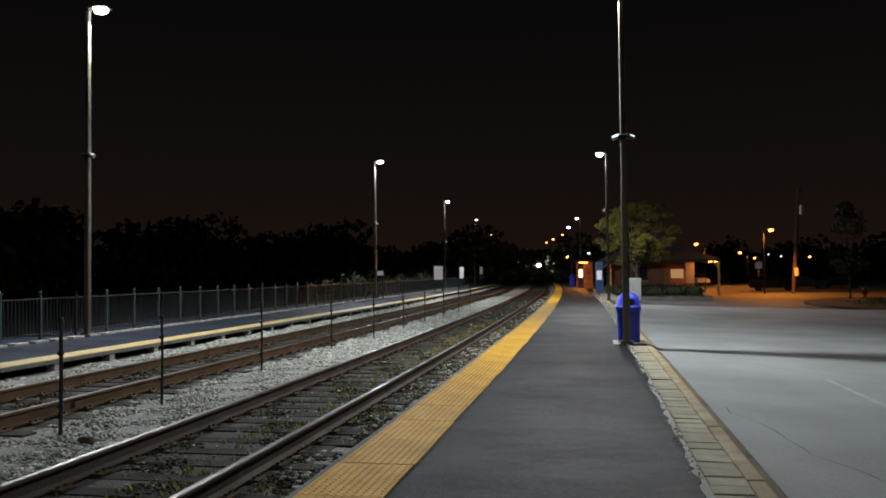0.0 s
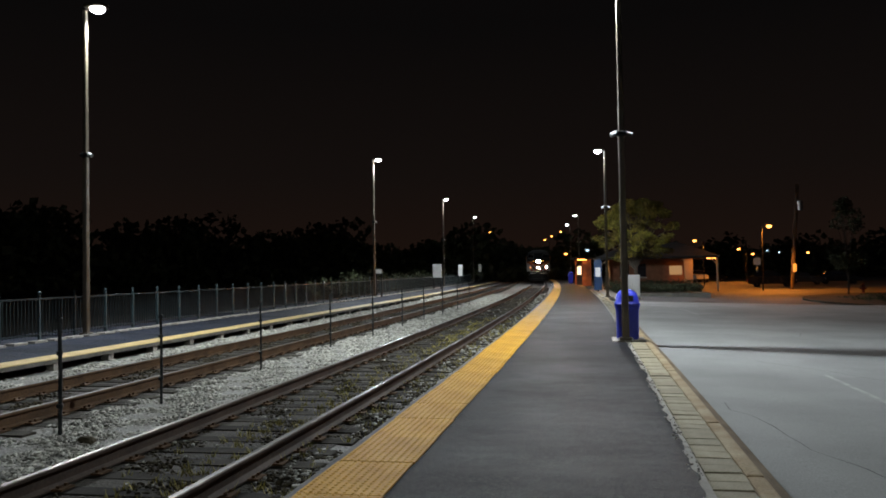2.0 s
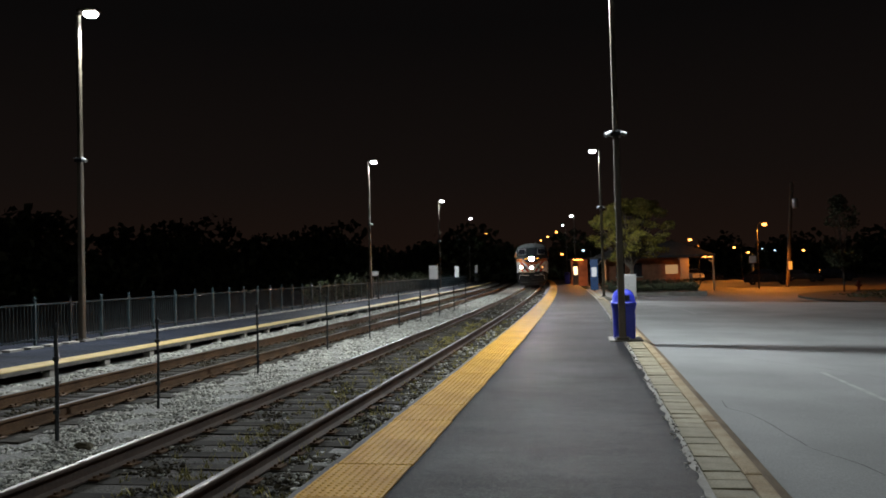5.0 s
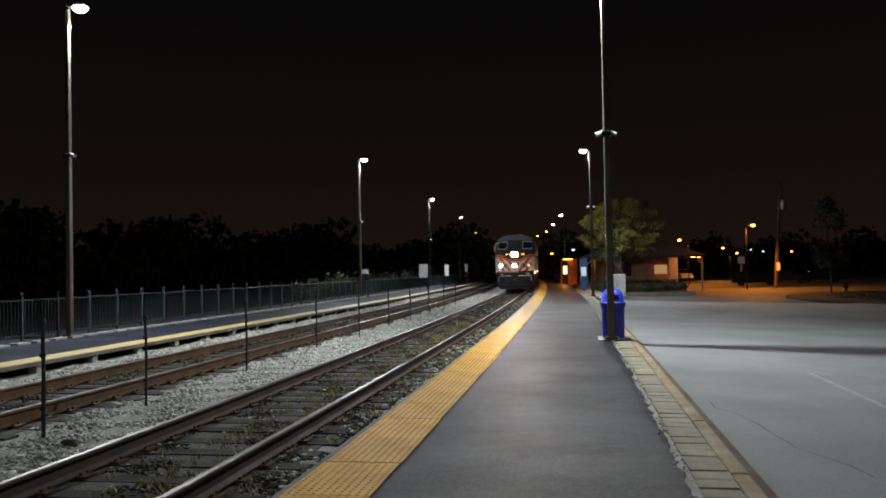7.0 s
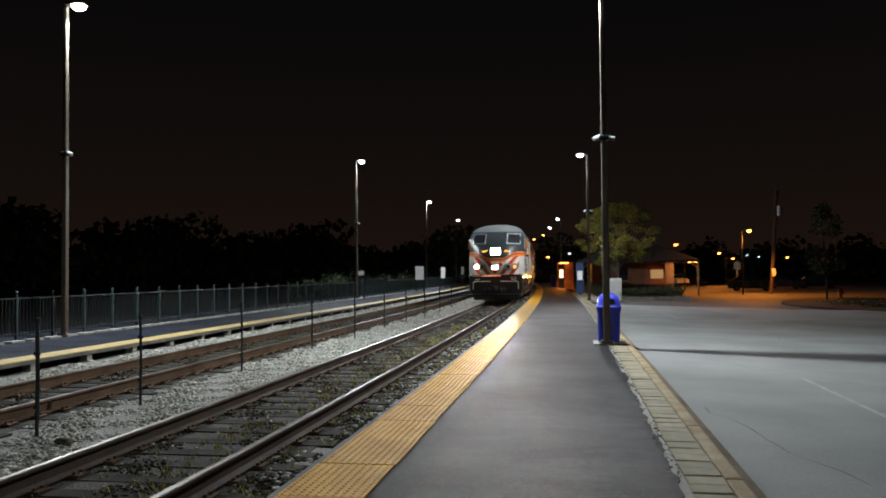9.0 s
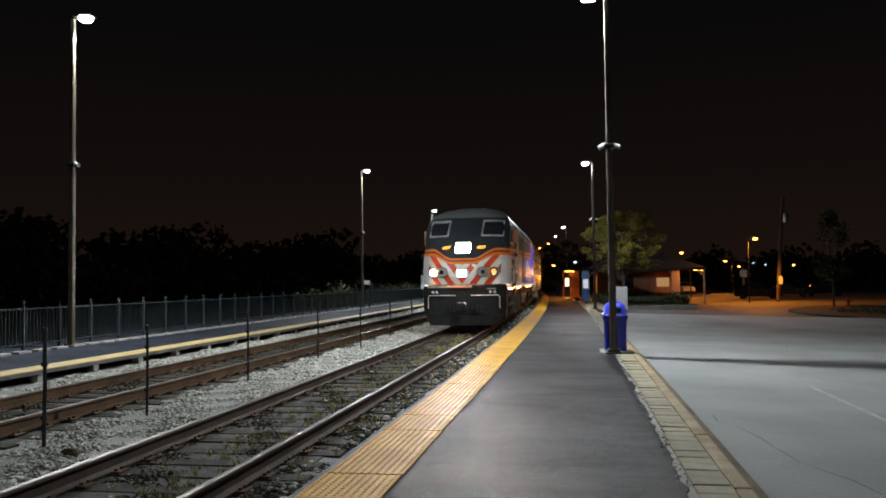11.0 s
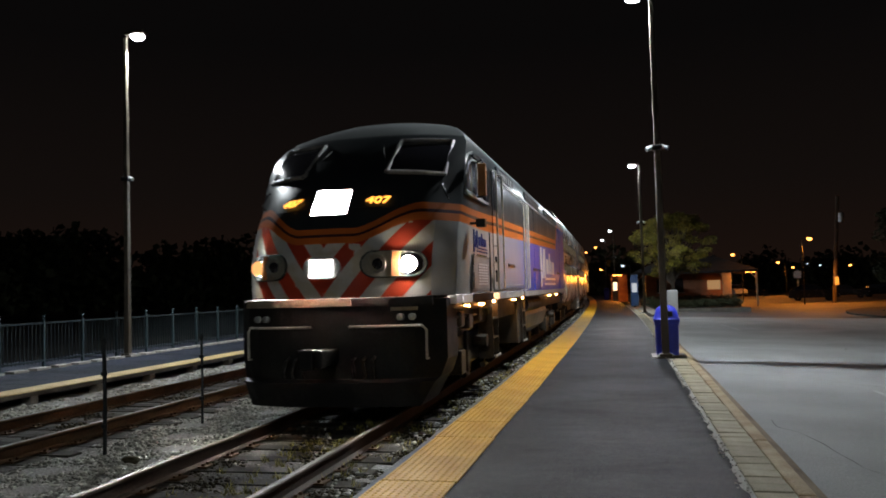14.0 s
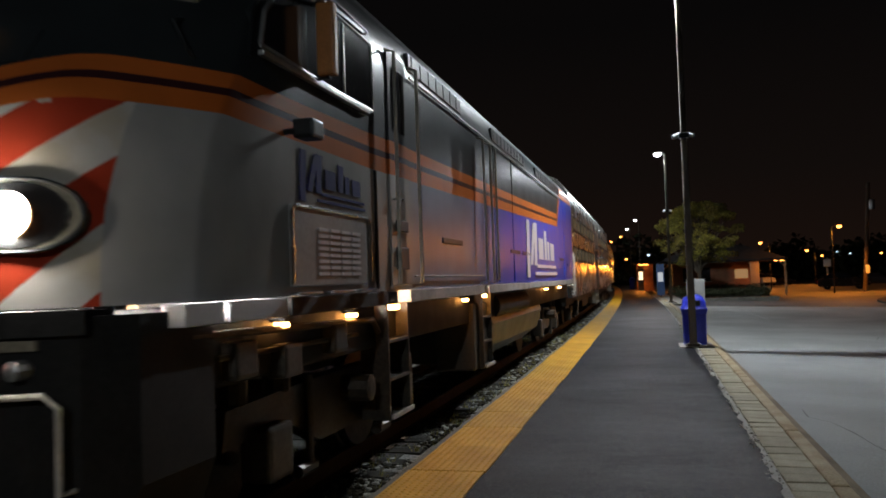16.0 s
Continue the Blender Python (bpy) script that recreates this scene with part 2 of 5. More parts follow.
def tubes(*ts, sides=8):
    bm = B()
    for pts, r in ts:
        bm_tube(bm, pts, r, sides)
    return bm


def sweep(profile, y0, y1, step=2.0, closed=True):
    """A profile of (x, z) pairs carried along the bend from y0 to y1."""
    bm = B()
    n = max(1, round((y1 - y0) / step))
    rows = []
    for i in range(n + 1):
        y = y0 + (y1 - y0) * i / n
        rows.append([bm.verts.new((x + off(y), y, z)) for x, z in profile])
    k = len(profile)
    for u, w in zip(rows, rows[1:]):
        for j in range(k if closed else k - 1):
            bm.faces.new((u[j], u[(j + 1) % k], w[(j + 1) % k], w[j]))
    if closed:
        bm.faces.new(rows[0]), bm.faces.new(rows[-1][::-1])
    return bm


def slab(x0, x1, z0, z1):
    return [(x0, z0), (x1, z0), (x1, z1), (x0, z1)]


def structure(name, bm, material, label, category, smooth=False):
    return tagged(part(name, bm, material, None, "", smooth), label, category, kind="structure")

# ---- the large structure ----
bm = B()
bm_box(bm, -1500, 1500, -400, 2600, -1.2, -0.9)
structure("ground", bm, M["earth"], "dark bare earth reaching to the horizon", "ground")

# trackside ground in strips of different dirt, following the bend
structure("ballast_bed", sweep([(-10.69, -1.0), (-2.05, -1.0), (-2.05, -0.33), (-2.75, -0.30), (-4.85, -0.30), (-5.2, -0.31), (-6.3, -0.31), (-6.6, -0.30), (-8.8, -0.30), (-9.55, -0.33), (-10.69, -0.38)], -20, 260, 2.5),
          M["ballast_bed"], "pale crushed-stone ballast under the railway tracks", "ballast")
structure("ballast_shoulder", sweep([(-10.6, -0.42), (-8.86, -0.42), (-8.86, -0.29), (-9.05, -0.225), (-9.6, -0.205), (-10.6, -0.26)], -10, 230, 2.5), M["ballast_bed"], "pale ballast heaped against the opposite platform", "ballast")
for c in (TRACK_1, TRACK_2):
    structure("track_bed", sweep([(c - 1.15, -0.42), (c + 1.15, -0.42), (c + 1.10, -0.294), (c - 1.10, -0.294)], -20, 200, 2.5), M["track_bed"], "dark oily dirt between the rails", "track bed")
structure("platform", sweep(slab(-2.02, 0.69, -0.9, 0.0), -30, 230, 2.5), M["asphalt"], "worn dark asphalt station platform with patches", "platform")
structure("platform_edge", sweep([(-2.10, -0.9), (-2.024, -0.9), (-2.024, -0.006), (-2.10, -0.012)], -30, 230, 2.5), M["concrete_dark"], "stained concrete edge of the platform", "edge")
structure("paver_bed", sweep(slab(0.694, 1.046, -0.9, -0.012), -30, 60, 2.5), M["gutter"], "sandy joint bed under the paver band", "paving")
# the lot falls away from the kerb and levels out
lot_profile = [(1.09, -0.085), (1.6, -0.105), (5.0, -0.215), (9.0, -0.32), (13.0, -0.42), (60.0, -0.58), (60.0, -0.9), (1.09, -0.9)]
lot = structure("parking_lot", sweep(lot_profile, -40, 40.5, 3), M["lot"], "pale worn asphalt of the parking lot", "parking lot")
structure("road", sweep([(1.6, -0.14), (5.0, -0.26), (9.0, -0.41), (13.0, -0.51), (90.0, -0.64), (90.0, -0.9), (1.6, -0.9)], 40.5, 260, 5), M["road"], "asphalt street beyond the lot under sodium light", "road")
structure("far_platform", sweep([(-15.2, -0.9), (-11.0, -0.9), (-11.0, -0.06), (-9.784, -0.06), (-9.784, 0.0), (-15.2, 0.0)], -10, 230, 2.5), M["lamplit_far_asphalt"], "dark asphalt platform across the tracks", "platform")
structure("far_platform_edge", sweep([(-9.78, -0.065), (-9.745, -0.065), (-9.745, 0.004), (-9.78, 0.004)], -10, 230, 2.5), M["concrete_dark"], "timber and concrete lip of the opposite platform", "edge")
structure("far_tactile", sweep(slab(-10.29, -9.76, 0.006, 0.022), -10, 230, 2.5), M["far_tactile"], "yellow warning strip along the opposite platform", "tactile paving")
structure("tactile_run", sweep(slab(-2.016, -1.41, 0.0, 0.014), 64.0, 230, 2.5), M["tactile"], "yellow warning strip farther along the platform", "tactile paving")
structure("tactile_run", sweep(slab(-2.016, -1.41, 0.0, 0.014), -30, 1.4, 2.5), M["tactile"], "yellow warning strip behind the camera", "tactile paving")


def rail_profile(cx):
    z = RAIL_Z
    pts = [(-0.07, z - 0.175), (0.07, z - 0.175), (0.07, z - 0.160), (0.012, z - 0.140), (0.010, z - 0.045), (0.036, z - 0.032), (0.036, z - 0.010), (0.028, z)]
    left = [(-x, h) for x, h in pts[:1:-1]]
    return [(cx + x, h) for x, h in pts + left]


def make_track(name, cx, web):
    tr = root(name, label="railway track with steel rails on wooden ties", category="track", kind="structure")
    for s in (-1, 1):
        c = cx + s * 0.7525
        rail = part("rail", sweep(rail_profile(c), -15, 240, 2.0), web, tr, "rusty steel rail")
        part("running_surface", sweep([(c - 0.026, RAIL_Z), (c + 0.026, RAIL_Z), (c + 0.022, RAIL_Z + 0.004), (c - 0.022, RAIL_Z + 0.004)], -15, 240, 2.0), M["rail_head"], rail, "polished rail head")
    return tr


track_a = make_track("track", TRACK_1, M["rail_web"])
track_b = make_track("track", TRACK_2, M["rail_web_rust"])

# ---- platform lamps ----
def platform_lamp(x, y, h, side, clamp, watts, lean=0.0, label=""):
    """A square steel pole with an arm toward the track (side: -1 or 1), a flat luminaire and a clamped fixture."""
    lp = root("platform_lamp", pose(x, y, 0, 0, lean, 0), label=label or "tall bronze platform lamp with a cool white head", category="lamp post", group="platform lamps")
    base = part("base_plate", boxes((-0.17, 0.17, -0.17, 0.17, 0.0, 0.03), (-0.12, 0.12, -0.12, 0.12, 0.03, 0.09), bevel=0.01), M["pole"], lp)
    for sx in (-1, 1):
        for sy in (-1, 1):
            bm = B()
            bm_lathe(bm, [(0.018, 0.03), (0.018, 0.06), (0.01, 0.07)], sx * 0.14, sy * 0.14, 6)
            part("bolt", bm, M["steel"], base)
    bm = B()
    w0, w1 = 0.075, 0.05
    corners = ((-1, -0.75), (-0.75, -1), (0.75, -1), (1, -0.75), (1, 0.75), (0.75, 1), (-0.75, 1), (-1, 0.75))
    lo = [bm.verts.new((sx * w0, sy * w0, 0.08)) for sx, sy in corners]
    hi = [bm.verts.new((sx * w1, sy * w1, h)) for sx, sy in corners]
    for k in range(8):
        bm.faces.new((lo[k], lo[(k + 1) % 8], hi[(k + 1) % 8], hi[k]))
    bm.faces.new(hi), bm.faces.new(lo[::-1])
    part("pole", bm, M["pole"], lp)
    part("arm", tubes(([(0, 0, h - 0.10), (side * 0.06, 0, h + 0.02), (side * 0.18, 0, h + 0.06)], 0.035)), M["pole"], lp)
    head = part("lamp_head", boxes((min(side * 0.05, side * 0.60), max(side * 0.05, side * 0.60), -0.16, 0.16, h + 0.03, h + 0.13), bevel=0.03), M["pole"], lp)
    bm = B()
    bm_lathe(bm, [(0.05, h - 0.09), (0.13, h - 0.07), (0.175, h - 0.02), (0.18, h + 0.029)], side * 0.36, 0, 16)
    part("lens", bm, M["lamp_glass"], head, "glowing white lens", True)
    if clamp:
        cl = part("clamp", boxes((-0.10, 0.10, -0.10, 0.10, clamp - 0.05, clamp + 0.05), bevel=0.012), M["black_metal"], lp)
        for s in ((-1, 1) if side < 0 else (1,)):
            part("camera_housing", tubes(([(s * 0.08, -0.02, clamp + 0.03), (s * 0.22, -0.06, clamp - 0.03)], 0.05)), M["steel"], cl, "small pale camera housing")
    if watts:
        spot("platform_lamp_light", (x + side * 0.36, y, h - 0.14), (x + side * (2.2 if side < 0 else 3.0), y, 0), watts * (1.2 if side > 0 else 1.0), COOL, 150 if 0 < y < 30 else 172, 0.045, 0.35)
    return lp


WATT = 3250
for y, x0, h in ((18.3, -12.82, 8.48), (47.4, -12.77, 8.55), (77.5, -12.90, 8.74), (107.0, -12.63, 8.88), (126.0, -12.17, 8.98)):
    platform_lamp(x0 + off(y), y, h, 1, 4.68 if y < 80 else 4.9, WATT if y < 90 else 0)
for y, x0, h in ((16.7, 0.68, 7.5), (42.9, 1.21, 7.82), (95.0, 1.10, 7.92), (115.0, 0.87, 8.0)):
    platform_lamp(x0 + off(y), y, h, -1, 4.3 if y < 20 else 4.8, WATT if y < 60 else 0)

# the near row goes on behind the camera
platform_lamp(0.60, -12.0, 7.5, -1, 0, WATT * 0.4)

# ---- the train ----
def on_track(y):
    return pose(TRACK_1 + off(y), y, RAIL_Z, 0, 0, bend(y))


def math_node(n, l, op, a, b=None, c=None):
    nd = n.new("ShaderNodeMath")
    nd.operation = op
    for i, v in enumerate((a, b, c)):
        if v is None:
            continue
        if isinstance(v, (int, float)):
            nd.inputs[i].default_value = v
        else:
            l.new(v, nd.inputs[i])
    return nd.outputs[0]


def step_node(n, l, v, lo, hi, kind="SMOOTHSTEP"):
    nd = n.new("ShaderNodeMapRange")
    nd.interpolation_type = kind
    nd.inputs["From Min"].default_value, nd.inputs["From Max"].default_value = lo, hi
    l.new(v, nd.inputs["Value"])
    return nd.outputs[0]


def mix_node(n, l, fac, a, b):
    nd = n.new("ShaderNodeMix")
    nd.data_type = "RGBA"
    l.new(fac, nd.inputs["Factor"])
    for key, v in (("A", a), ("B", b)):
        if isinstance(v, tuple):
            nd.inputs[key].default_value = (*v, 1)
        else:
            l.new(v, nd.inputs[key])
    return nd.outputs["Result"]


def livery():
    """Paint scheme of the locomotive: dark top, orange band with a maroon line, grey sides turning blue, striped nose."""
    m = bpy.data.materials.new("locomotive_paint")
    m.use_nodes = True
    n, l = m.node_tree.nodes, m.node_tree.links
    b = n["Principled BSDF"]
    co, sep = n.new("ShaderNodeTexCoord"), n.new("ShaderNodeSeparateXYZ")
    l.new(co.outputs["Object"], sep.inputs[0])
    x, y, z = sep.outputs
    ax = math_node(n, l, "ABSOLUTE", x)
    rise = step_node(n, l, y, 4.0, 18.0, "LINEAR")
    end = step_node(n, l, y, 16.9, 17.6, "LINEAR")
    swell = step_node(n, l, ax, 0.35, 1.15)
    zb = math_node(n, l, "MULTIPLY_ADD", swell, 0.31, 2.23)
    zb = math_node(n, l, "MULTIPLY_ADD", rise, 0.30, zb)
    zb = math_node(n, l, "MULTIPLY_ADD", end, 0.75, zb)
    th = math_node(n, l, "MULTIPLY_ADD", swell, 0.06, 0.20)
    th = math_node(n, l, "MULTIPLY_ADD", step_node(n, l, y, 2.0, 5.0), 0.05, th)
    v = math_node(n, l, "DIVIDE", math_node(n, l, "SUBTRACT", z, zb), th)
    above, over = step_node(n, l, v, 0.0, 0.02), step_node(n, l, v, 0.98, 1.0)
    line = math_node(n, l, "COMPARE", v, 0.53, 0.09)
    # nose stripes in a V
    d = math_node(n, l, "MULTIPLY_ADD", ax, -1.30, z)
    fr = math_node(n, l, "FRACT", math_node(n, l, "DIVIDE", math_node(n, l, "ADD", d, 5.95), 0.625))
    red = math_node(n, l, "LESS_THAN", fr, 0.51)
    flake = n.new("ShaderNodeTexNoise")
    flake.inputs["Scale"].default_value, flake.inputs["Detail"].default_value = 3.2, 3
    l.new(co.outputs["Object"], flake.inputs["Vector"])
    worn = step_node(n, l, flake.outputs["Fac"], 0.645, 0.66)
    paint = mix_node(n, l, worn, (0.46, 0.055, 0.025), (0.55, 0.53, 0.49))
    aged = mix_node(n, l, step_node(n, l, flake.outputs["Fac"], 0.40, 0.60), (0.60, 0.585, 0.55), (0.50, 0.45, 0.36))
    nose = mix_node(n, l, red, aged, paint)
    pale = mix_node(n, l, step_node(n, l, y, 4.9, 5.5), (0.42, 0.41, 0.395), (0.24, 0.27, 0.36))
    side = mix_node(n, l, step_node(n, l, y, 7.0, 10.5), pale, (0.035, 0.065, 0.46))
    front = math_node(n, l, "LESS_THAN", math_node(n, l, "MULTIPLY_ADD", z, -0.03, ax), 1.195)
    low = mix_node(n, l, front, side, nose)
    band = mix_node(n, l, line, (0.62, 0.155, 0.03), (0.055, 0.018, 0.022))
    col = mix_node(n, l, above, low, band)
    col = mix_node(n, l, over, col, (0.028, 0.033, 0.036))
    # the roof cap is bare pale grey
    col = mix_node(n, l, step_node(n, l, z, 3.93, 3.97), col, (0.16, 0.17, 0.17))
    dirt, grain = n.new("ShaderNodeTexNoise"), n.new("ShaderNodeTexNoise")
    dirt.inputs["Scale"].default_value, grain.inputs["Scale"].default_value = 1.6, 40
    dirt.inputs["Detail"].default_value = 6
    l.new(co.outputs["Object"], dirt.inputs["Vector"]), l.new(co.outputs["Object"], grain.inputs["Vector"])
    hs = n.new("ShaderNodeHueSaturation")
    l.new(col, hs.inputs["Color"])
    mr = n.new("ShaderNodeMapRange")
    mr.inputs["From Min"].default_value, mr.inputs["From Max"].default_value = 0.3, 0.7
    mr.inputs["To Min"].default_value, mr.inputs["To Max"].default_value = 0.75, 1.1
    l.new(dirt.outputs["Fac"], mr.inputs["Value"]), l.new(mr.outputs[0], hs.inputs["Value"])
    l.new(hs.outputs[0], b.inputs["Base Color"])
    rg = n.new("ShaderNodeMapRange")
    rg.inputs["To Min"].default_value, rg.inputs["To Max"].default_value = 0.22, 0.44
    l.new(dirt.outputs["Fac"], rg.inputs["Value"]), l.new(rg.outputs[0], b.inputs["Roughness"])
    b.inputs["Specular IOR Level"].default_value = 0.11
    bp = n.new("ShaderNodeBump")
    bp.inputs["Strength"].default_value, bp.inputs["Distance"].default_value = 0.06, 0.01
    l.new(dirt.outputs["Fac"], bp.inputs["Height"]), l.new(bp.outputs[0], b.inputs["Normal"])
    return m


M.update({
    "livery": livery(),
    "truck": mat("truck_frame", (0.060, 0.050, 0.038), 0.45, 0.4, 0.4, 3, 30, 0.4),
    "sill": mat("pale_sill_paint", (0.42, 0.41, 0.39), 0.5, 0, 0.3, 3, 30, 0.2),
    "tan": mat("tan_strip", (0.26, 0.22, 0.15), 0.6, 0, 0.3, 5, 30, 0.2),
    "glass": glassy("dark_glass"),
    "chrome": mat("bright_trim", (0.55, 0.56, 0.57), 0.25, 1.0, 0.1, 3, 30, 0.1),
    "grey_panel": mat("grey_panel", (0.30, 0.292, 0.28), 0.45, 0, 0.15, 3, 30, 0.1),
    "handrail": mat("handrail_steel", (0.60, 0.57, 0.50), 0.45, 0.0, 0.2, 8, 40, 0.1),
    "mirror_orange": mat("orange_mirror_case", (0.55, 0.22, 0.06), 0.5, 0, 0.15, 4, 40, 0.1),
    "wheel": mat("wheel_steel", (0.10, 0.085, 0.07), 0.5, 0.7, 0.3, 4, 30, 0.2),
    "tank": mat("fuel_tank_paint", (0.062, 0.054, 0.042), 0.45, 0.1, 0.3, 2, 30, 0.2),
    "stainless": mat("stainless_steel", (0.40, 0.39, 0.37), 0.27, 1.0, 0.15, 1.5, 30, 0.1),
    # the recess walls emit by themselves, in place of light the bulbs would reflect
    "reflector": glow("glowing_reflector_wall", (1.0, 0.97, 0.92), 400.0),
    "beam": glow("headlight_bulb", (1.0, 0.96, 0.88), 24000.0),
    "ditch": glow("ditch_light_lens", (1.0, 0.95, 0.86), 330.0),
    "centre": glow("centre_light_lens", (1.0, 0.95, 0.86), 70.0),
    "ditch_warm": glow("ditch_light_warm", (1.0, 0.42, 0.14), 1.5),
    "pod": mat("olive_pod_paint", (0.20, 0.19, 0.15), 0.5, 0, 0.2, 4, 30, 0.1),
    "pod_amber": mat("amber_divider", (0.52, 0.17, 0.04), 0.5, 0, 0.2, 4, 30, 0.1),
    "number": glow("number_glow", (1.0, 0.40, 0.055), 2.7),
    "step_glow": glow("step_light", (1.0, 0.42, 0.10), 85.0),
    "coach_window": glow("lit_coach_window", (1.0, 0.78, 0.48), 0.10),
    "logo_white": mat("logo_white", (0.66, 0.66, 0.68), 0.4, 0, 0.06, 3, 30, 0.0),
    "logo_blue": mat("logo_blue", (0.016, 0.022, 0.15), 0.7, 0, 0.06, 3, 30, 0.0, spec=0.1),
})

BODY = ((1.54, 1.50, 0.38, 1.10), (1.75, 1.51, 0.38, 1.10), (2.00, 1.52, 0.41, 1.10), (2.20, 1.52, 0.47, 1.09), (2.42, 1.52, 0.55, 1.09), (2.62, 1.52, 0.64, 1.12), (2.79, 1.52, 0.76, 1.13),
        (2.96, 1.52, 0.91, 1.04), (3.16, 1.52, 1.15, 0.89), (3.45, 1.52, 1.52, 0.68), (3.66, 1.50, 1.86, 0.52), (3.85, 1.46, 2.18, 0.46), (4.02, 1.37, 2.48, 0.44), (4.17, 1.21, 2.80, 0.44),
        (4.30, 0.96, 3.14, 0.44), (4.39, 0.64, 3.54, 0.44), (4.44, 0.28, 4.1, 0.4))
FRACTIONS = (0, 0.08, 0.16, 0.36, 0.55, 0.68, 0.78, 0.86, 0.92, 0.96, 0.985, 1.0)


def body_at(z):
    for a, b in zip(BODY, BODY[1:]):
        if z <= b[0]:
            k = (z - a[0]) / (b[0] - a[0])
            return [p + (q - p) * k for p, q in zip(a, b)]
    return BODY[-1]


def nose_y(x, z):
    """Where the locomotive's front surface stands, at x and z."""
    _, w, y, d = body_at(z)
    u = min(1.0, abs(x) / w)
    return y + d * u ** 2.5


def nose_patch(x0, x1, z0, z1, proud, nx=8, nz=5, oval=False):
    """A shallow plate that follows the nose, proud of it, closed round its rim."""
    bm = B()
    g = []
    hz, zc = (z1 - z0) / 2, (z0 + z1) / 2
    for dp in (proud, -0.02):
        rows = []
        for j in range(nz + 1):
            z = zc - hz * math.cos(math.pi * j / nz) if oval else z0 + (z1 - z0) * j / nz
            cut = hz - math.sqrt(max(0.0, hz * hz - (z - zc) ** 2)) if oval else 0.0
            a, b = x0 + cut, x1 - cut
            rows.append([bm.verts.new((x, nose_y(x, z) - dp, z)) for x in (a + (b - a) * i / nx for i in range(nx + 1))])
        g.append(rows)
    for s, rows in enumerate(g):
        for u, w in zip(rows, rows[1:]):
            for i in range(nx):
                bm.faces.new((u[i], u[i + 1], w[i + 1], w[i]))
    rim = lambda r: r[0][:-1] + [q[-1] for q in r[:-1]] + r[-1][:0:-1] + [q[0] for q in r[:0:-1]]
    a, b = rim(g[0]), rim(g[1])
    for i in range(len(a)):
        bm.faces.new((a[i], a[(i + 1) % len(a)], b[(i + 1) % len(b)], b[i]))
    return bm


def make_body():
    bm = B()
    rows = []
    back = (2.6, 3.4, 4.2, 6.0, 9.0, 12.0, 16.0, 18.0, 19.5, 20.05, 20.3)
    for z, w, y, d in BODY:
        xs = [-f * w for f in FRACTIONS[::-1]] + [f * w for f in FRACTIONS[1:]]
        front = [(x, nose_y(x, z), z) for x in xs]
        y1 = front[0][1]
        ys = [max(q, y1 + 0.1 * (i + 1)) for i, q in enumerate(back)]
        left = [(-w, q, z) for q in ys[::-1]]
        right = [(w, q, z) for q in ys]
        rows.append([bm.verts.new(p) for p in left + front + right])
    c = len(back) + len(FRACTIONS) - 1
    for j, (u, w) in enumerate(zip(rows, rows[1:])):
        for i in range(len(u) - 1):
            if j in (5, 6) and c - 2 <= i < c + 2:
                continue  # the headlight opening
            bm.faces.new((u[i], u[i + 1], w[i + 1], w[i]))
    bm.faces.new([r[0] for r in rows] + [r[-1] for r in rows[::-1]])
    bm.faces.new(rows[-1])
    return bm


def ring_bar(x0, x1, z0, z1, y, r):
    return [(x0, y, z0), (x0, y, z1), (x1, y, z1), (x1, y, z0)], r


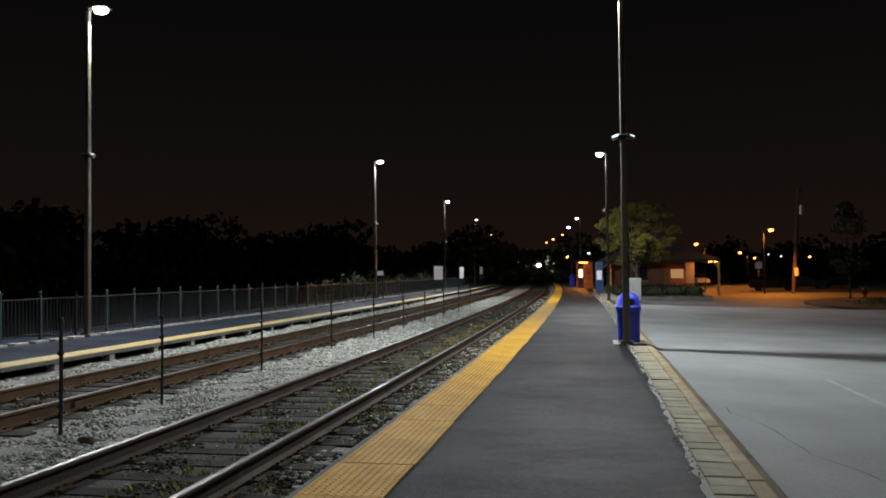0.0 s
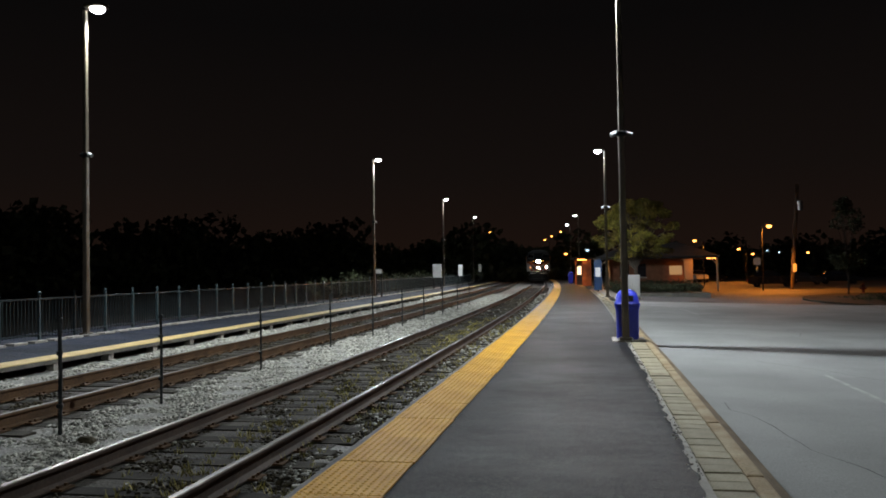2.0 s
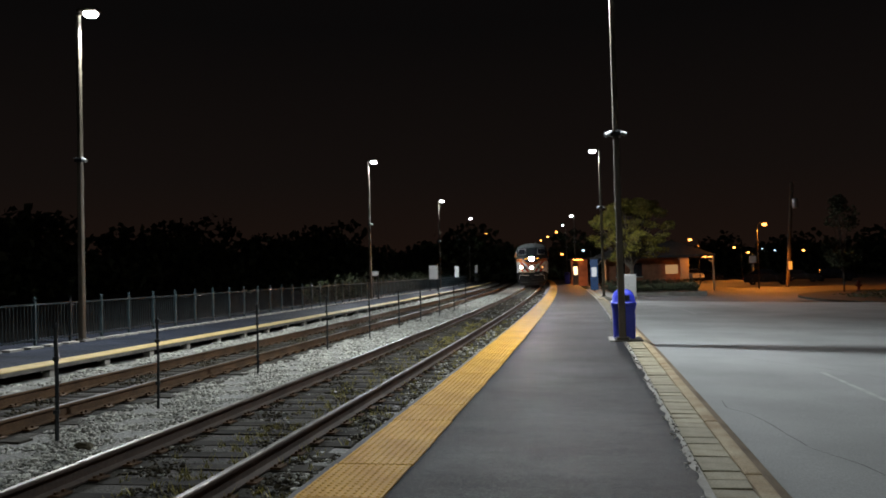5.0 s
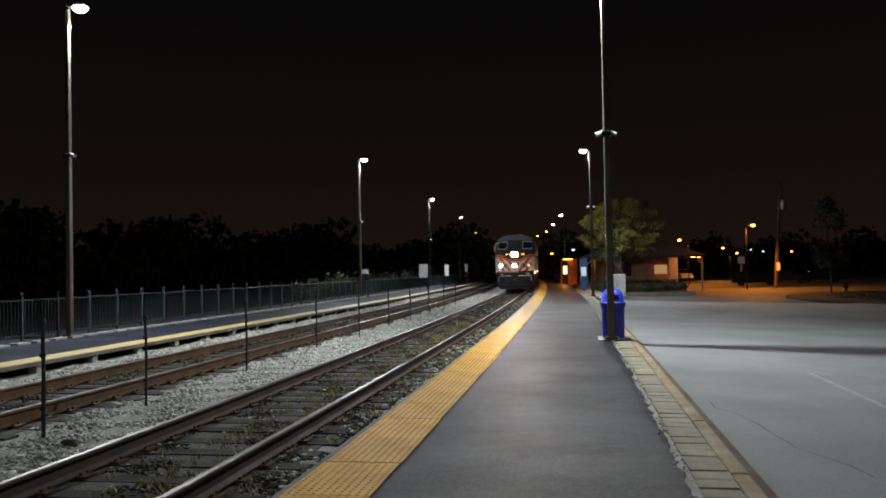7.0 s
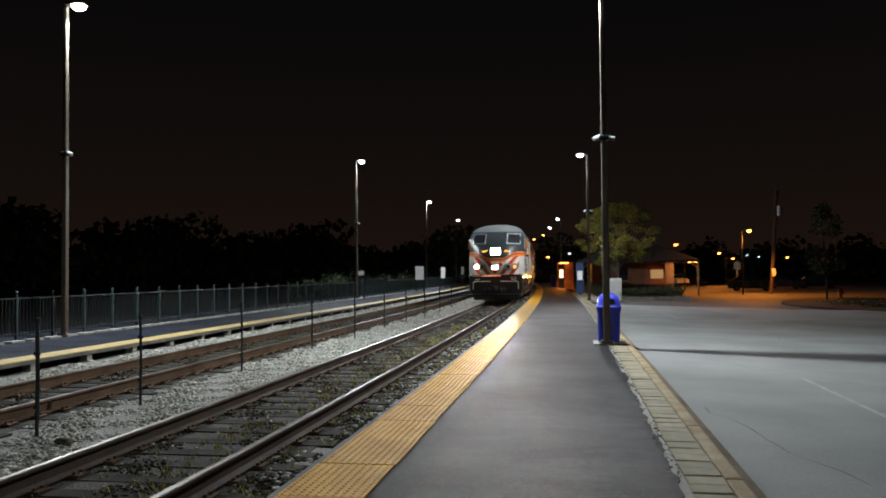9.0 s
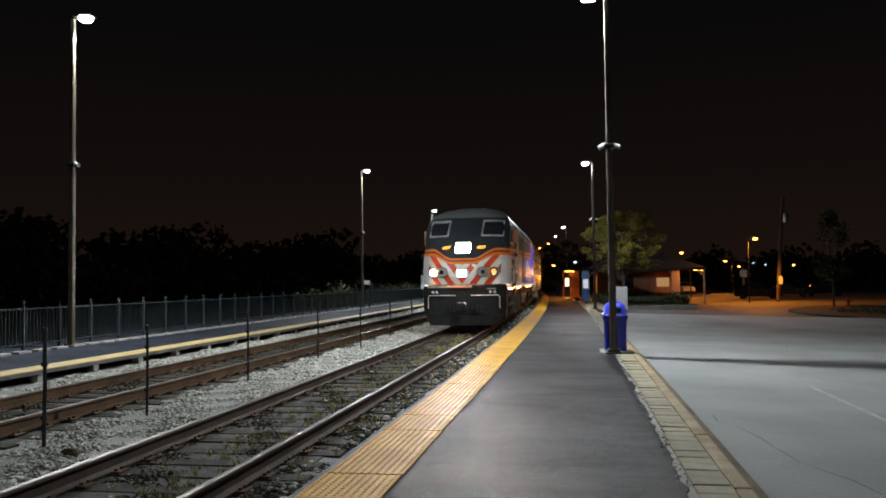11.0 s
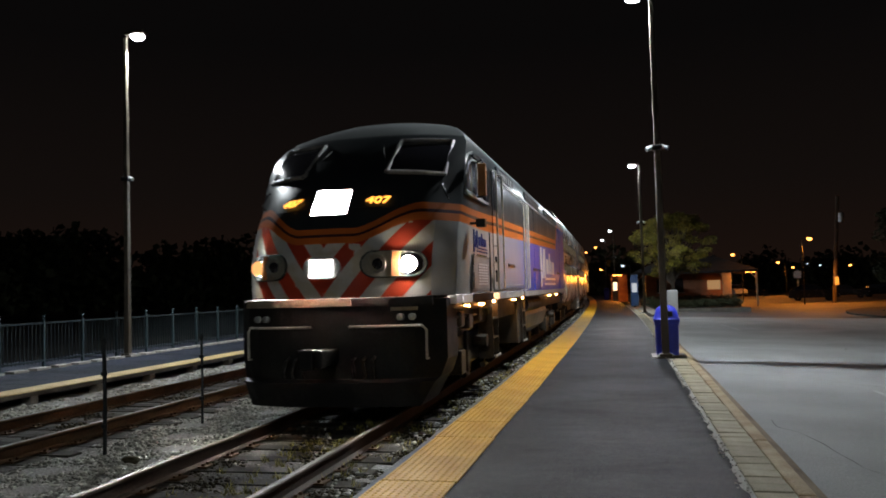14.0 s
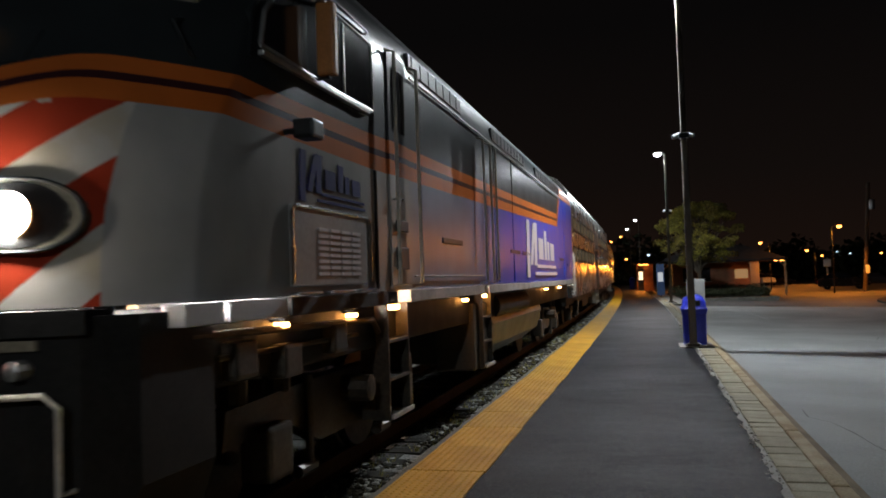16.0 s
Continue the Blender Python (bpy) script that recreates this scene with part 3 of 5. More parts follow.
def make_truck(cy, base, wheel_r, parent, axles):
    """A two-axle bogie: side frames with boxes, springs and brake gear, and rolling wheelsets."""
    tr = part("truck", boxes((-0.9, 0.9, cy - 0.25, cy + 0.25, 0.45, 0.85), bevel=0.03), M["truck"], parent, "dark cast steel bogie")
    for s in (-1, 1):
        x = s * 1.12
        bm = B()
        prof = [(-base / 2 - 0.55, 0.62), (-base / 2 + 0.3, 0.66), (-0.5, 0.42), (0.5, 0.42), (base / 2 - 0.3, 0.66), (base / 2 + 0.55, 0.62), (base / 2 + 0.5, 0.86), (0.6, 0.90), (-0.6, 0.90), (-base / 2 - 0.5, 0.86)]
        a = [bm.verts.new((x - 0.07, cy + u, h)) for u, h in prof]
        b = [bm.verts.new((x + 0.07, cy + u, h)) for u, h in prof]
        bm.faces.new(a), bm.faces.new(b[::-1])
        for i in range(len(prof)):
            bm.faces.new((a[i], a[(i + 1) % len(a)], b[(i + 1) % len(b)], b[i]))
        part("side_frame", bm, M["truck"], tr)
        for q in (-base / 2, base / 2):
            part("journal_box", boxes((x - 0.05 + s * 0.02, x + 0.05 + s * 0.14, cy + q - 0.17, cy + q + 0.17, wheel_r - 0.17, wheel_r + 0.19), bevel=0.03), M["truck"], tr)
            for k in (-0.3, 0.3):
                bm = B()
                bm_lathe(bm, [(0.07, 0.86), (0.10, 0.88), (0.10, 1.02), (0.07, 1.04)], x, cy + q + k, 10)
                part("spring", bm, M["truck"], tr)
            bm = tubes(([(x + s * 0.1, cy + q * 0.55, 0.30), (x + s * 0.1, cy + q * 0.55, 0.95)], 0.03), ([(x + s * 0.09, cy + q * 0.7, 0.28), (x + s * 0.09, cy + q * 0.5, 0.28)], 0.05))
            part("brake_hanger", bm, M["truck"], tr)
        bm = B()
        bm_lathe(bm, [(0.05, -0.16), (0.11, -0.15), (0.11, 0.15), (0.05, 0.16)], cy, 0.75, 10, "x")
        bmesh.ops.translate(bm, verts=bm.verts, vec=(x + s * 0.16, 0, 0))
        part("brake_cylinder", bm, M["truck"], tr)
    for q in (-base / 2, base / 2):
        bm = B()
        prof = [(0.09, -0.95), (0.09, -0.82), (wheel_r - 0.08, -0.80), (wheel_r, -0.79), (wheel_r, -0.70), (wheel_r + 0.025, -0.685), (wheel_r - 0.06, -0.66), (0.11, -0.68), (0.09, 0.0)]
        bm_lathe(bm, prof + [(r, -h) for r, h in prof[-2::-1]], 0, 0, 28, "x")
        ws = part("wheelset", bm, M["wheel"], parent, "steel wheels on their axle")
        ws.matrix_basis = pose(0, cy + q, wheel_r)
        axles.append((ws, cy + q, wheel_r))
    return tr


def text_mesh(s, size, depth):
    c = bpy.data.curves.new("lettering", "FONT")
    c.body, c.size, c.extrude, c.align_x, c.align_y, c.shear = s, size, depth, "CENTER", "CENTER", 0.3
    c.offset = size * 0.022
    tmp = bpy.data.objects.new("lettering", c)
    scene.collection.objects.link(tmp)
    me = bpy.data.meshes.new_from_object(tmp.evaluated_get(bpy.context.evaluated_depsgraph_get()))
    bpy.data.objects.remove(tmp)
    bpy.data.curves.remove(c)
    return me


def logo(bm, side, x, y0, y1, z0, z1):
    """An operator's mark as plain slanted blocks over two underlines; reads forward from either side."""
    w, h = y1 - y0, z1 - z0
    def q(a0, a1, b0, b1, lean=0.0):
        pts = [(a0, b0), (a1, b0), (a1 + lean, b1), (a0 + lean, b1)]
        vs = []
        for xx in (x, x + side * 0.006):
            vs.append([bm.verts.new((xx, y0 + (a if side > 0 else 1 - a) * w, z0 + b * h)) for a, b in pts])
        bm.faces.new(vs[0]), bm.faces.new(vs[1][::-1])
        for i in range(4):
            bm.faces.new((vs[0][i], vs[0][(i + 1) % 4], vs[1][(i + 1) % 4], vs[1][i]))
    q(0.00, 0.08, 0.0, 1.0, 0.02)
    q(0.10, 0.17, 0.22, 0.98, 0.10)
    q(0.22, 0.30, 0.22, 1.0, 0.02)
    q(0.36, 0.52, 0.34, 0.74)
    q(0.56, 0.64, 0.34, 0.92)
    q(0.67, 0.74, 0.34, 0.72)
    q(0.79, 0.93, 0.34, 0.70)
    q(0.30, 1.00, 0.18, 0.24)
    q(0.24, 1.02, 0.04, 0.10)


axles = []
loco = root("locomotive", label="diesel passenger locomotive, dark top, orange stripe, red and white striped nose", category="locomotive")
part("body", make_body(), M["livery"], loco, smooth=True)

# headlight: an opening in the nose with two deep reflectors, whose walls emit light themselves
bm = B()
for z0, z1, x0, x1 in ((2.62, 2.65, -0.243, 0.243), (2.93, 2.96, -0.243, 0.243), (2.65, 2.93, -0.243, -0.213), (2.65, 2.93, 0.213, 0.243), (2.65, 2.93, -0.015, 0.015)):
    bm_box(bm, x0, x1, 1.1, 1.75, z0, z1)
head = part("headlight", bm, M["reflector"], loco, "blazing white twin headlight")
part("back_plate", boxes((-0.243, 0.243, 1.752, 1.78, 2.62, 2.96)), M["reflector"], head)
bm = B()
prev = None
for z in (2.62, 2.70, 2.79, 2.88, 2.96):
    pts = [bm.verts.new((x, y, z)) for x, y in ((-0.242, nose_y(0.243, z)), (-0.242, 1.1 if z < 2.8 else 1.2), (0.242, 1.1 if z < 2.8 else 1.2), (0.242, nose_y(0.243, z)))]
    if prev:
        bm.faces.new((prev[0], prev[1], pts[1], pts[0])), bm.faces.new((prev[2], prev[3], pts[3], pts[2]))
        if z > 2.95:
            bm.faces.new((pts[0], pts[1], pts[2], pts[3]))
    prev = pts
part("reflector_shroud", bm, M["reflector"], head)
for s in (-1, 1):
    bm = B()
    bm_lathe(bm, [(0.092, 1.700), (0.092, 1.735), (0.05, 1.745)], s * 0.115, 2.79, 20, "y")
    part("bulb", bm, M["beam"], head)
part("bezel", tubes(([(-0.252, nose_y(0.252, 2.61) - 0.005, 2.61), (0, nose_y(0, 2.61) - 0.005, 2.61), (0.252, nose_y(0.252, 2.61) - 0.005, 2.61), (0.252, nose_y(0.252, 2.97) - 0.005, 2.97), (0, nose_y(0, 2.97) - 0.005, 2.97), (-0.252, nose_y(0.252, 2.97) - 0.005, 2.97), (-0.252, nose_y(0.252, 2.61) - 0.005, 2.61)], 0.018)), M["chrome"], head)

# windscreens, number boards, lower lights
flashers = []
for s in (-1, 1):
    x0, x1 = sorted((s * 0.60, s * 1.30))
    ws = part("windscreen", nose_patch(x0, x1, 3.24, 3.80, 0.012), M["glass"], loco, "dark sloping windscreen", True)
    xs = [s * (0.60 + 0.70 * i / 6) for i in range(7)]
    rim = [(x, nose_y(x, 3.23) - 0.014, 3.23) for x in xs] + [(x, nose_y(x, 3.81) - 0.014, 3.81) for x in xs[::-1]]
    part("gasket", tubes((rim + rim[:1], 0.034), sides=8), M["sill"], ws, "broad pale window frame")
    part("wiper", tubes(([(s * 0.62, nose_y(0.62, 3.22) - 0.04, 3.22), (s * 0.40, nose_y(0.40, 3.68) - 0.03, 3.68)], 0.010), sides=6), M["black_metal"], ws)
    tx = s * 0.60
    board = part("number_board", nose_patch(tx - 0.29, tx + 0.29, 2.70, 2.90, 0.006), M["livery"], loco)
    me = text_mesh("407", 0.165, 0.005)
    me.materials.append(M["number"])
    num = new("number", me)
    num.parent = board
    tilt = math.degrees(math.atan2(nose_y(tx, 2.90) - nose_y(tx, 2.70), 0.20))
    yaw = math.degrees(math.atan2(nose_y(tx + 0.2, 2.8) - nose_y(tx - 0.2, 2.8), 0.4))
    num.matrix_basis = pose(tx, nose_y(tx, 2.80) - 0.035, 2.80, 90 - tilt * 0.95, 0, yaw) @ Matrix.Diagonal((1.25, 1, 1, 1))
    tagged(num, "glowing amber running number")
    # pod: an unlit lamp inboard, an amber divider, and a flashing lamp outboard
    px, pz = s * 0.86, 1.955
    pod = part("ditch_light", nose_patch(px - 0.36, px + 0.36, pz - 0.165, pz + 0.165, 0.045, 14, 8, True), M["pod"], loco, "oval olive light pod with two lamps", True)
    rim = []
    for k in range(33):
        a = 2 * math.pi * k / 32
        cx = px + (0.20 if math.cos(a) > 0 else -0.20) + 0.16 * math.cos(a)
        rim.append((cx, nose_y(cx, pz + 0.165 * math.sin(a)) - 0.05, pz + 0.165 * math.sin(a)))
    part("rim", tubes((rim, 0.012), sides=6), M["black_metal"], pod)
    part("divider", nose_patch(px - 0.005 if s > 0 else px - 0.075, px + 0.075 if s > 0 else px + 0.005, pz - 0.155, pz + 0.155, 0.066, 3, 5), M["pod_amber"], pod, "amber divider plate")
    x = px - s * 0.16
    y = nose_y(x, pz)
    bm = B()
    bm_lathe(bm, [(0.085, y - 0.03), (0.115, y - 0.07), (0.115, y - 0.085), (0.085, y - 0.08), (0.05, y - 0.055)], x, pz, 20, "y")
    part("lamp_collar", bm, M["pod"], pod, "", True)
    bm = B()
    bm_lathe(bm, [(0.03, y - 0.09), (0.07, y - 0.082), (0.078, y - 0.06)], x, pz, 16, "y")
    part("unlit_lamp", bm, M["glass"], pod, "dark unlit lamp")
    x = px + s * 0.18
    y = nose_y(x, pz)
    part("cell", nose_patch(x - 0.145, x + 0.145, pz - 0.15, pz + 0.15, 0.055, 8, 8, True), M["chrome"], pod, "bright reflector cell")
    bm = B()
    bm_lathe(bm, [(0.03, -0.062), (0.075, -0.05), (0.098, -0.02), (0.10, 0.0), (0.10, 0.006), (0.085, 0.03), (0.03, 0.05)], 0, 0, 18, "y")
    lamp = part("flashing_lamp", bm, [M["ditch"], M["ditch_warm"]], loco, "round lamp that flashes from amber to white", True)
    for f in lamp.data.polygons:
        f.material_index = 0 if f.center.y < 0 else 1
    flashers.append((lamp, (x, y - 0.085, pz), s))
    # eyebrow grab irons
    part("grab_iron", tubes(([(s * 1.38, nose_y(1.38, 2.85) - 0.01, 2.85), (s * 1.38, nose_y(1.38, 2.85) - 0.07, 2.88), (s * 1.30, nose_y(1.30, 3.05) - 0.07, 3.05), (s * 1.30, nose_y(1.30, 3.08) - 0.01, 3.08)], 0.012), sides=6), M["black_metal"], loco)
mid = part("centre_light", nose_patch(-0.25, 0.25, 1.78, 2.06, 0.04, 10, 8, True), M["steel"], loco, "square white lamp in a steel frame", True)
part("lens", nose_patch(-0.145, 0.145, 1.82, 2.02, 0.055), M["centre"], mid)

# front end below the nose: a swept pilot with a plough lip
def pilot_y(x, z):
    return 0.66 + 0.42 * (abs(x) / 1.44) ** 4 - (0.10 if z < 0.5 else 0.0)


def pilot_patch(x0, x1, z0, z1, proud, depth=0.04):
    """A bar bent to the pilot's sweep."""
    bm = B()
    rows = []
    for i in range(11):
        x = x0 + (x1 - x0) * i / 10
        y = pilot_y(x, 1.0)
        rows.append([bm.verts.new(p) for p in ((x, y - proud, z0), (x, y - proud, z1), (x, y - proud + depth, z1), (x, y - proud + depth, z0))])
    for u, w in zip(rows, rows[1:]):
        for k in range(4):
            bm.faces.new((u[k], u[(k + 1) % 4], w[(k + 1) % 4], w[k]))
    bm.faces.new(rows[0]), bm.faces.new(rows[-1][::-1])
    return bm


bm = B()
rows = []
for z, w in ((1.50, 1.44), (1.10, 1.44), (0.72, 1.44), (0.50, 1.36), (0.46, 1.32), (0.16, 1.15)):
    xs = [w * (k / 8 - 1) for k in range(17)]
    front = [bm.verts.new((x, pilot_y(x, z), z)) for x in xs]
    rows.append([bm.verts.new((-w, 1.7, z))] + front + [bm.verts.new((w, 1.7, z))])
for u, w in zip(rows, rows[1:]):
    for k in range(len(u) - 1):
        bm.faces.new((u[k], u[k + 1], w[k + 1], w[k]))
    bm.faces.new((u[0], w[0], w[-1], u[-1]))
bm.faces.new(rows[0]), bm.faces.new(rows[-1][::-1])
pilot = part("pilot", bm, M["under"], loco, "black front pilot with a plough")
part("anticlimber", pilot_patch(-1.30, 1.30, 1.42, 1.53, 0.05, 0.2), M["under"], pilot)
part("tan_strip", pilot_patch(-1.28, 0.30, 1.43, 1.525, 0.062, 0.02), M["tan"], pilot, "faded tan strip")
part("tan_tag", pilot_patch(0.80, 1.12, 1.36, 1.405, 0.02, 0.03), M["tan"], pilot)
for s in (-1, 1):
    xs = [s * (0.28 + 0.15 * k) for k in range(7)]
    pts = [(xs[0], pilot_y(xs[0], 1) - 0.01, 1.17)] + [(x, pilot_y(x, 1) - 0.08, 1.17) for x in xs] + [(s * 1.23, pilot_y(1.23, 1) - 0.08, 1.11), (s * 1.23, pilot_y(1.23, 1) - 0.08, 0.74), (s * 1.23, pilot_y(1.23, 1) + 0.02, 0.74)]
    part("handrail", tubes((pts, 0.016)), M["handrail"], pilot, "pale bent handrail")
    for k in (0.92, 1.06):
        y = pilot_y(k, 1)
        bm = B()
        bm_lathe(bm, [(0.02, y - 0.07), (0.045, y - 0.06), (0.045, y + 0.05)], s * k, 1.28, 10, "y")
        part("mu_socket", bm, M["steel"], pilot)
    for k in (0.32, 0.46, 0.58):
        y = pilot_y(k, 1)
        part("air_hose", tubes(([(s * k, y + 0.02, 0.78), (s * k, y - 0.12, 0.74), (s * (k + 0.03), y - 0.16, 0.60), (s * (k + 0.02), y - 0.14, 0.52)], 0.022), sides=6), M["under"], pilot)
bm = boxes((-0.10, 0.10, 0.10, 0.8, 0.70, 0.90), (-0.15, 0.05, -0.08, 0.12, 0.68, 0.93), (0.05, 0.15, -0.05, 0.14, 0.70, 0.92), bevel=0.03)
part("coupler", bm, M["under"], loco, "black knuckle coupler")

# underframe, sill and side gear
part("underframe", boxes((-1.36, 1.36, 1.30, 20.2, 1.05, 1.43), bevel=0.02), M["under"], loco)
for s in (-1, 1):
    bx = lambda a, b, *r: (*sorted((s * a, s * b)), *r)
    for y0, y1, coat in ((1.30, 1.66, "logo_white"), (1.72, 2.40, "logo_white"), (2.46, 4.30, "under"), (4.95, 8.25, "sill"), (8.55, 20.2, "sill")):
        part("side_sill", boxes(bx(1.40, 1.535, y0, y1, 1.42, 1.535), bevel=0.008), M[coat], loco, "dark sill plate" if coat == "under" else "pale painted sill plate")
    # lamps under the sill that light the running gear
    for y in (2.55, 3.75, 7.6, 15.3, 17.8):
        lm = part("ground_light", boxes(bx(1.38, 1.45, y - 0.04, y + 0.04, 1.345, 1.375), bevel=0.008), M["step_glow"], loco, "small warm ground light")
        part("shield", boxes(bx(1.362, 1.47, y - 0.07, y + 0.07, 1.377, 1.40), bevel=0.005), M["under"], lm)
    # cab side window with an arched bright frame
    arch = [(2.14, 3.04), (2.20, 3.26), (2.38, 3.44), (2.70, 3.56), (3.30, 3.60), (4.05, 3.58), (4.05, 3.03), (3.30, 3.02), (2.14, 3.04)]
    xw = 1.525
    win = part("cab_window", tubes(([(s * xw, y, z) for y, z in arch], 0.018), sides=6), M["steel"], loco, "arched bright window frame")
    bm = B()
    va = [bm.verts.new((s * (xw + 0.006), y, z)) for y, z in arch[:-1]]
    vb = [bm.verts.new((s * (xw - 0.03), y, z)) for y, z in arch[:-1]]
    bm.faces.new(va), bm.faces.new(vb[::-1])
    for i in range(len(va)):
        bm.faces.new((va[i], va[(i + 1) % len(va)], vb[(i + 1) % len(vb)], vb[i]))
    part("pane", bm, M["glass"], win)
    part("surround", tubes(([(s * 1.50, y, z) for y, z in ((2.02, 2.94), (2.06, 3.20), (2.22, 3.44), (2.48, 3.60), (2.84, 3.68), (3.40, 3.70), (4.00, 3.68))], 0.030), sides=8), M["livery"], win, "raised dark window surround")
    for q in (3.02, 3.44):
        part("mullion", tubes(([(s * xw, q, 3.02), (s * xw, q, 3.57)], 0.017), sides=6), M["steel"], win)
    part("window_rail", boxes(bx(1.52, 1.56, 2.12, 3.92, 2.97, 3.005), bevel=0.006), M["steel"], win)
    part("eyebrow", boxes(bx(1.49, 1.55, 2.72, 3.86, 3.61, 3.645), bevel=0.006), M["livery"], win)
    mir = part("mirror", boxes(bx(1.58, 1.71, 2.83, 2.91, 3.02, 3.52), bevel=0.02), M["mirror_orange"], loco, "tall orange-backed mirror")
    part("bracket", tubes(([(s * 1.50, 2.91, 3.52), (s * 1.64, 2.89, 3.58), (s * 1.66, 2.87, 3.52)], 0.014), sides=6), M["black_metal"], mir)
    part("bracket", tubes(([(s * 1.50, 2.89, 3.01), (s * 1.66, 2.87, 3.01)], 0.014), sides=6), M["black_metal"], mir)
    # side camera on an arm
    cb = part("side_camera", boxes(bx(1.62, 1.76, 2.34, 2.52, 2.51, 2.63), bevel=0.02), M["black_metal"], loco, "black side camera on an arm")
    part("camera_arm", tubes(([(s * 1.5, 2.44, 2.57), (s * 1.66, 2.43, 2.57)], 0.02)), M["black_metal"], cb)
    # access panel with louvres
    pnl = part("access_panel", boxes(bx(1.52, 1.545, 2.46, 3.86, 1.60, 2.12), bevel=0.01), M["grey_panel"], loco, "grey access panel with louvres")
    part("panel_rim", tubes(([(s * 1.548, y, z) for y, z in ((2.46, 1.62), (2.46, 2.08), (2.52, 2.12), (3.80, 2.12), (3.86, 2.08), (3.86, 1.62))], 0.013), sides=6), M["chrome"], pnl)
    for r in range(8):
        for c in range(4):
            part("louvre", boxes(bx(1.543, 1.556, 2.86 + c * 0.20, 3.02 + c * 0.20, 1.67 + r * 0.043, 1.692 + r * 0.043)), M["logo_white"], pnl)
    part("vent_shelf", boxes(bx(1.53, 1.60, 2.45, 2.80, 1.545, 1.565), bx(1.53, 1.60, 2.95, 3.35, 1.545, 1.565), bx(1.53, 1.60, 3.5, 3.86, 1.545, 1.565), bevel=0.005), M["chrome"], loco)
    bm = B()
    logo(bm, s, s * 1.524, 2.62, 3.80, 2.16, 2.50)
    part("operator_mark", bm, M["logo_blue"], loco, "dark blue operator mark")
    bm = B()
    logo(bm, s, s * 1.524, 12.0, 16.3, 1.62, 2.68)
    part("operator_mark", bm, M["logo_white"], loco, "white operator mark on blue")
    # door recess between two handrails
    dr = part("cab_door", boxes(bx(1.515, 1.535, 4.44, 4.98, 1.58, 3.66), bevel=0.01), M["livery"], loco, "cab door")
    part("door_window", boxes(bx(1.53, 1.545, 4.54, 4.88, 2.96, 3.52), bevel=0.008), M["glass"], dr)
    part("door_handle", tubes(([(s * 1.53, 4.52, 2.34), (s * 1.58, 4.52, 2.34), (s * 1.58, 4.64, 2.34)], 0.014), sides=6), M["chrome"], dr)
    part("step_box", boxes(bx(1.53, 1.56, 4.56, 4.86, 1.72, 1.92), bx(1.53, 1.56, 4.56, 4.86, 2.06, 2.16), bevel=0.01), M["black_metal"], dr)
    for y in (4.42, 5.08, 8.10, 8.56, 8.90):
        z1 = 3.62 if y < 6 else 3.46
        part("handrail", tubes(([(s * 1.52, y, 1.56), (s * 1.61, y, 1.60), (s * 1.61, y, z1), (s * 1.52, y, z1 + 0.03)], 0.017)), M["handrail"], loco, "upright grab rail")
    # roof-edge grilles and hatches
    for y0, y1 in ((5.15, 7.3), (9.2, 12.2), (13.6, 17.6)):
        gr = part("roof_grille", boxes(bx(1.44, 1.515, y0, y1, 3.64, 3.82), bevel=0.01), M["black_metal"], loco, "dark intake grille")
        for k in range(int((y1 - y0) / 0.3)):
            part("slat", boxes(bx(1.50, 1.522, y0 + 0.1 + k * 0.3, y0 + 0.14 + k * 0.3, 3.65, 3.81)), M["black_metal"], gr)
    part("body_rail", tubes(([(s * 1.535, 5.1, 3.56), (s * 1.535, 18.0, 3.56)], 0.014), ([(s * 1.535, 5.1, 1.66), (s * 1.535, 8.2, 1.66)], 0.010), sides=6), M["grey_panel"], loco)
    for y in (6.2, 10.4, 11.6, 17.2):
        part("hatch", boxes(bx(1.518, 1.53, y, y + 0.9, 2.02, 2.08), bevel=0.004), M["black_metal"], loco)
    part("door_gasket", boxes(bx(1.512, 1.531, 4.06, 4.11, 1.56, 2.54), bevel=0.004), M["under"], loco)
    for y in (9.2, 10.7, 18.2):
        part("body_seam", boxes(bx(1.512, 1.527, y, y + 0.035, 1.56, 3.58), bevel=0.004), M["livery"], loco)
    # steps below the doors with their lights
    for y in (4.72, 8.60):
        st = part("steps", boxes(bx(1.22, 1.50, y - 0.28, y + 0.28, 0.42, 0.45), bevel=0.004), M["truck"], loco, "open steel boarding steps")
        for q in (-0.285, 0.285):
            part("stringer", boxes(bx(1.22, 1.48, y + q - 0.014, y + q + 0.014, 0.42, 1.42), bevel=0.004), M["truck"], st)
        for x0, z in ((1.26, 0.75), (1.28, 1.08)):
            part("tread", boxes(bx(x0, 1.48, y - 0.28, y + 0.28, z, z + 0.03), bevel=0.004), M["truck"], st)
        part("tread_edge", boxes(bx(1.49, 1.512, y - 0.30, y + 0.30, 0.43, 0.47), bevel=0.003), M["sill"], st)
        part("step_lamp", boxes(bx(1.38, 1.47, y - 0.06, y + 0.06, 1.365, 1.405)), M["step_glow"], st, "warm step lamp")
    # tanks
    part("battery_box", boxes(bx(0.9, 1.42, 8.0, 9.2, 0.42, 1.30), bevel=0.03), M["tank"], loco, "brown equipment box")
    bm = B()
    bm_lathe(bm, [(0.10, 9.7), (0.20, 9.75), (0.20, 12.7), (0.10, 12.75)], s * 1.25, 1.20, 14, "y")
    part("air_tank", bm, M["under"], loco, smooth=True)
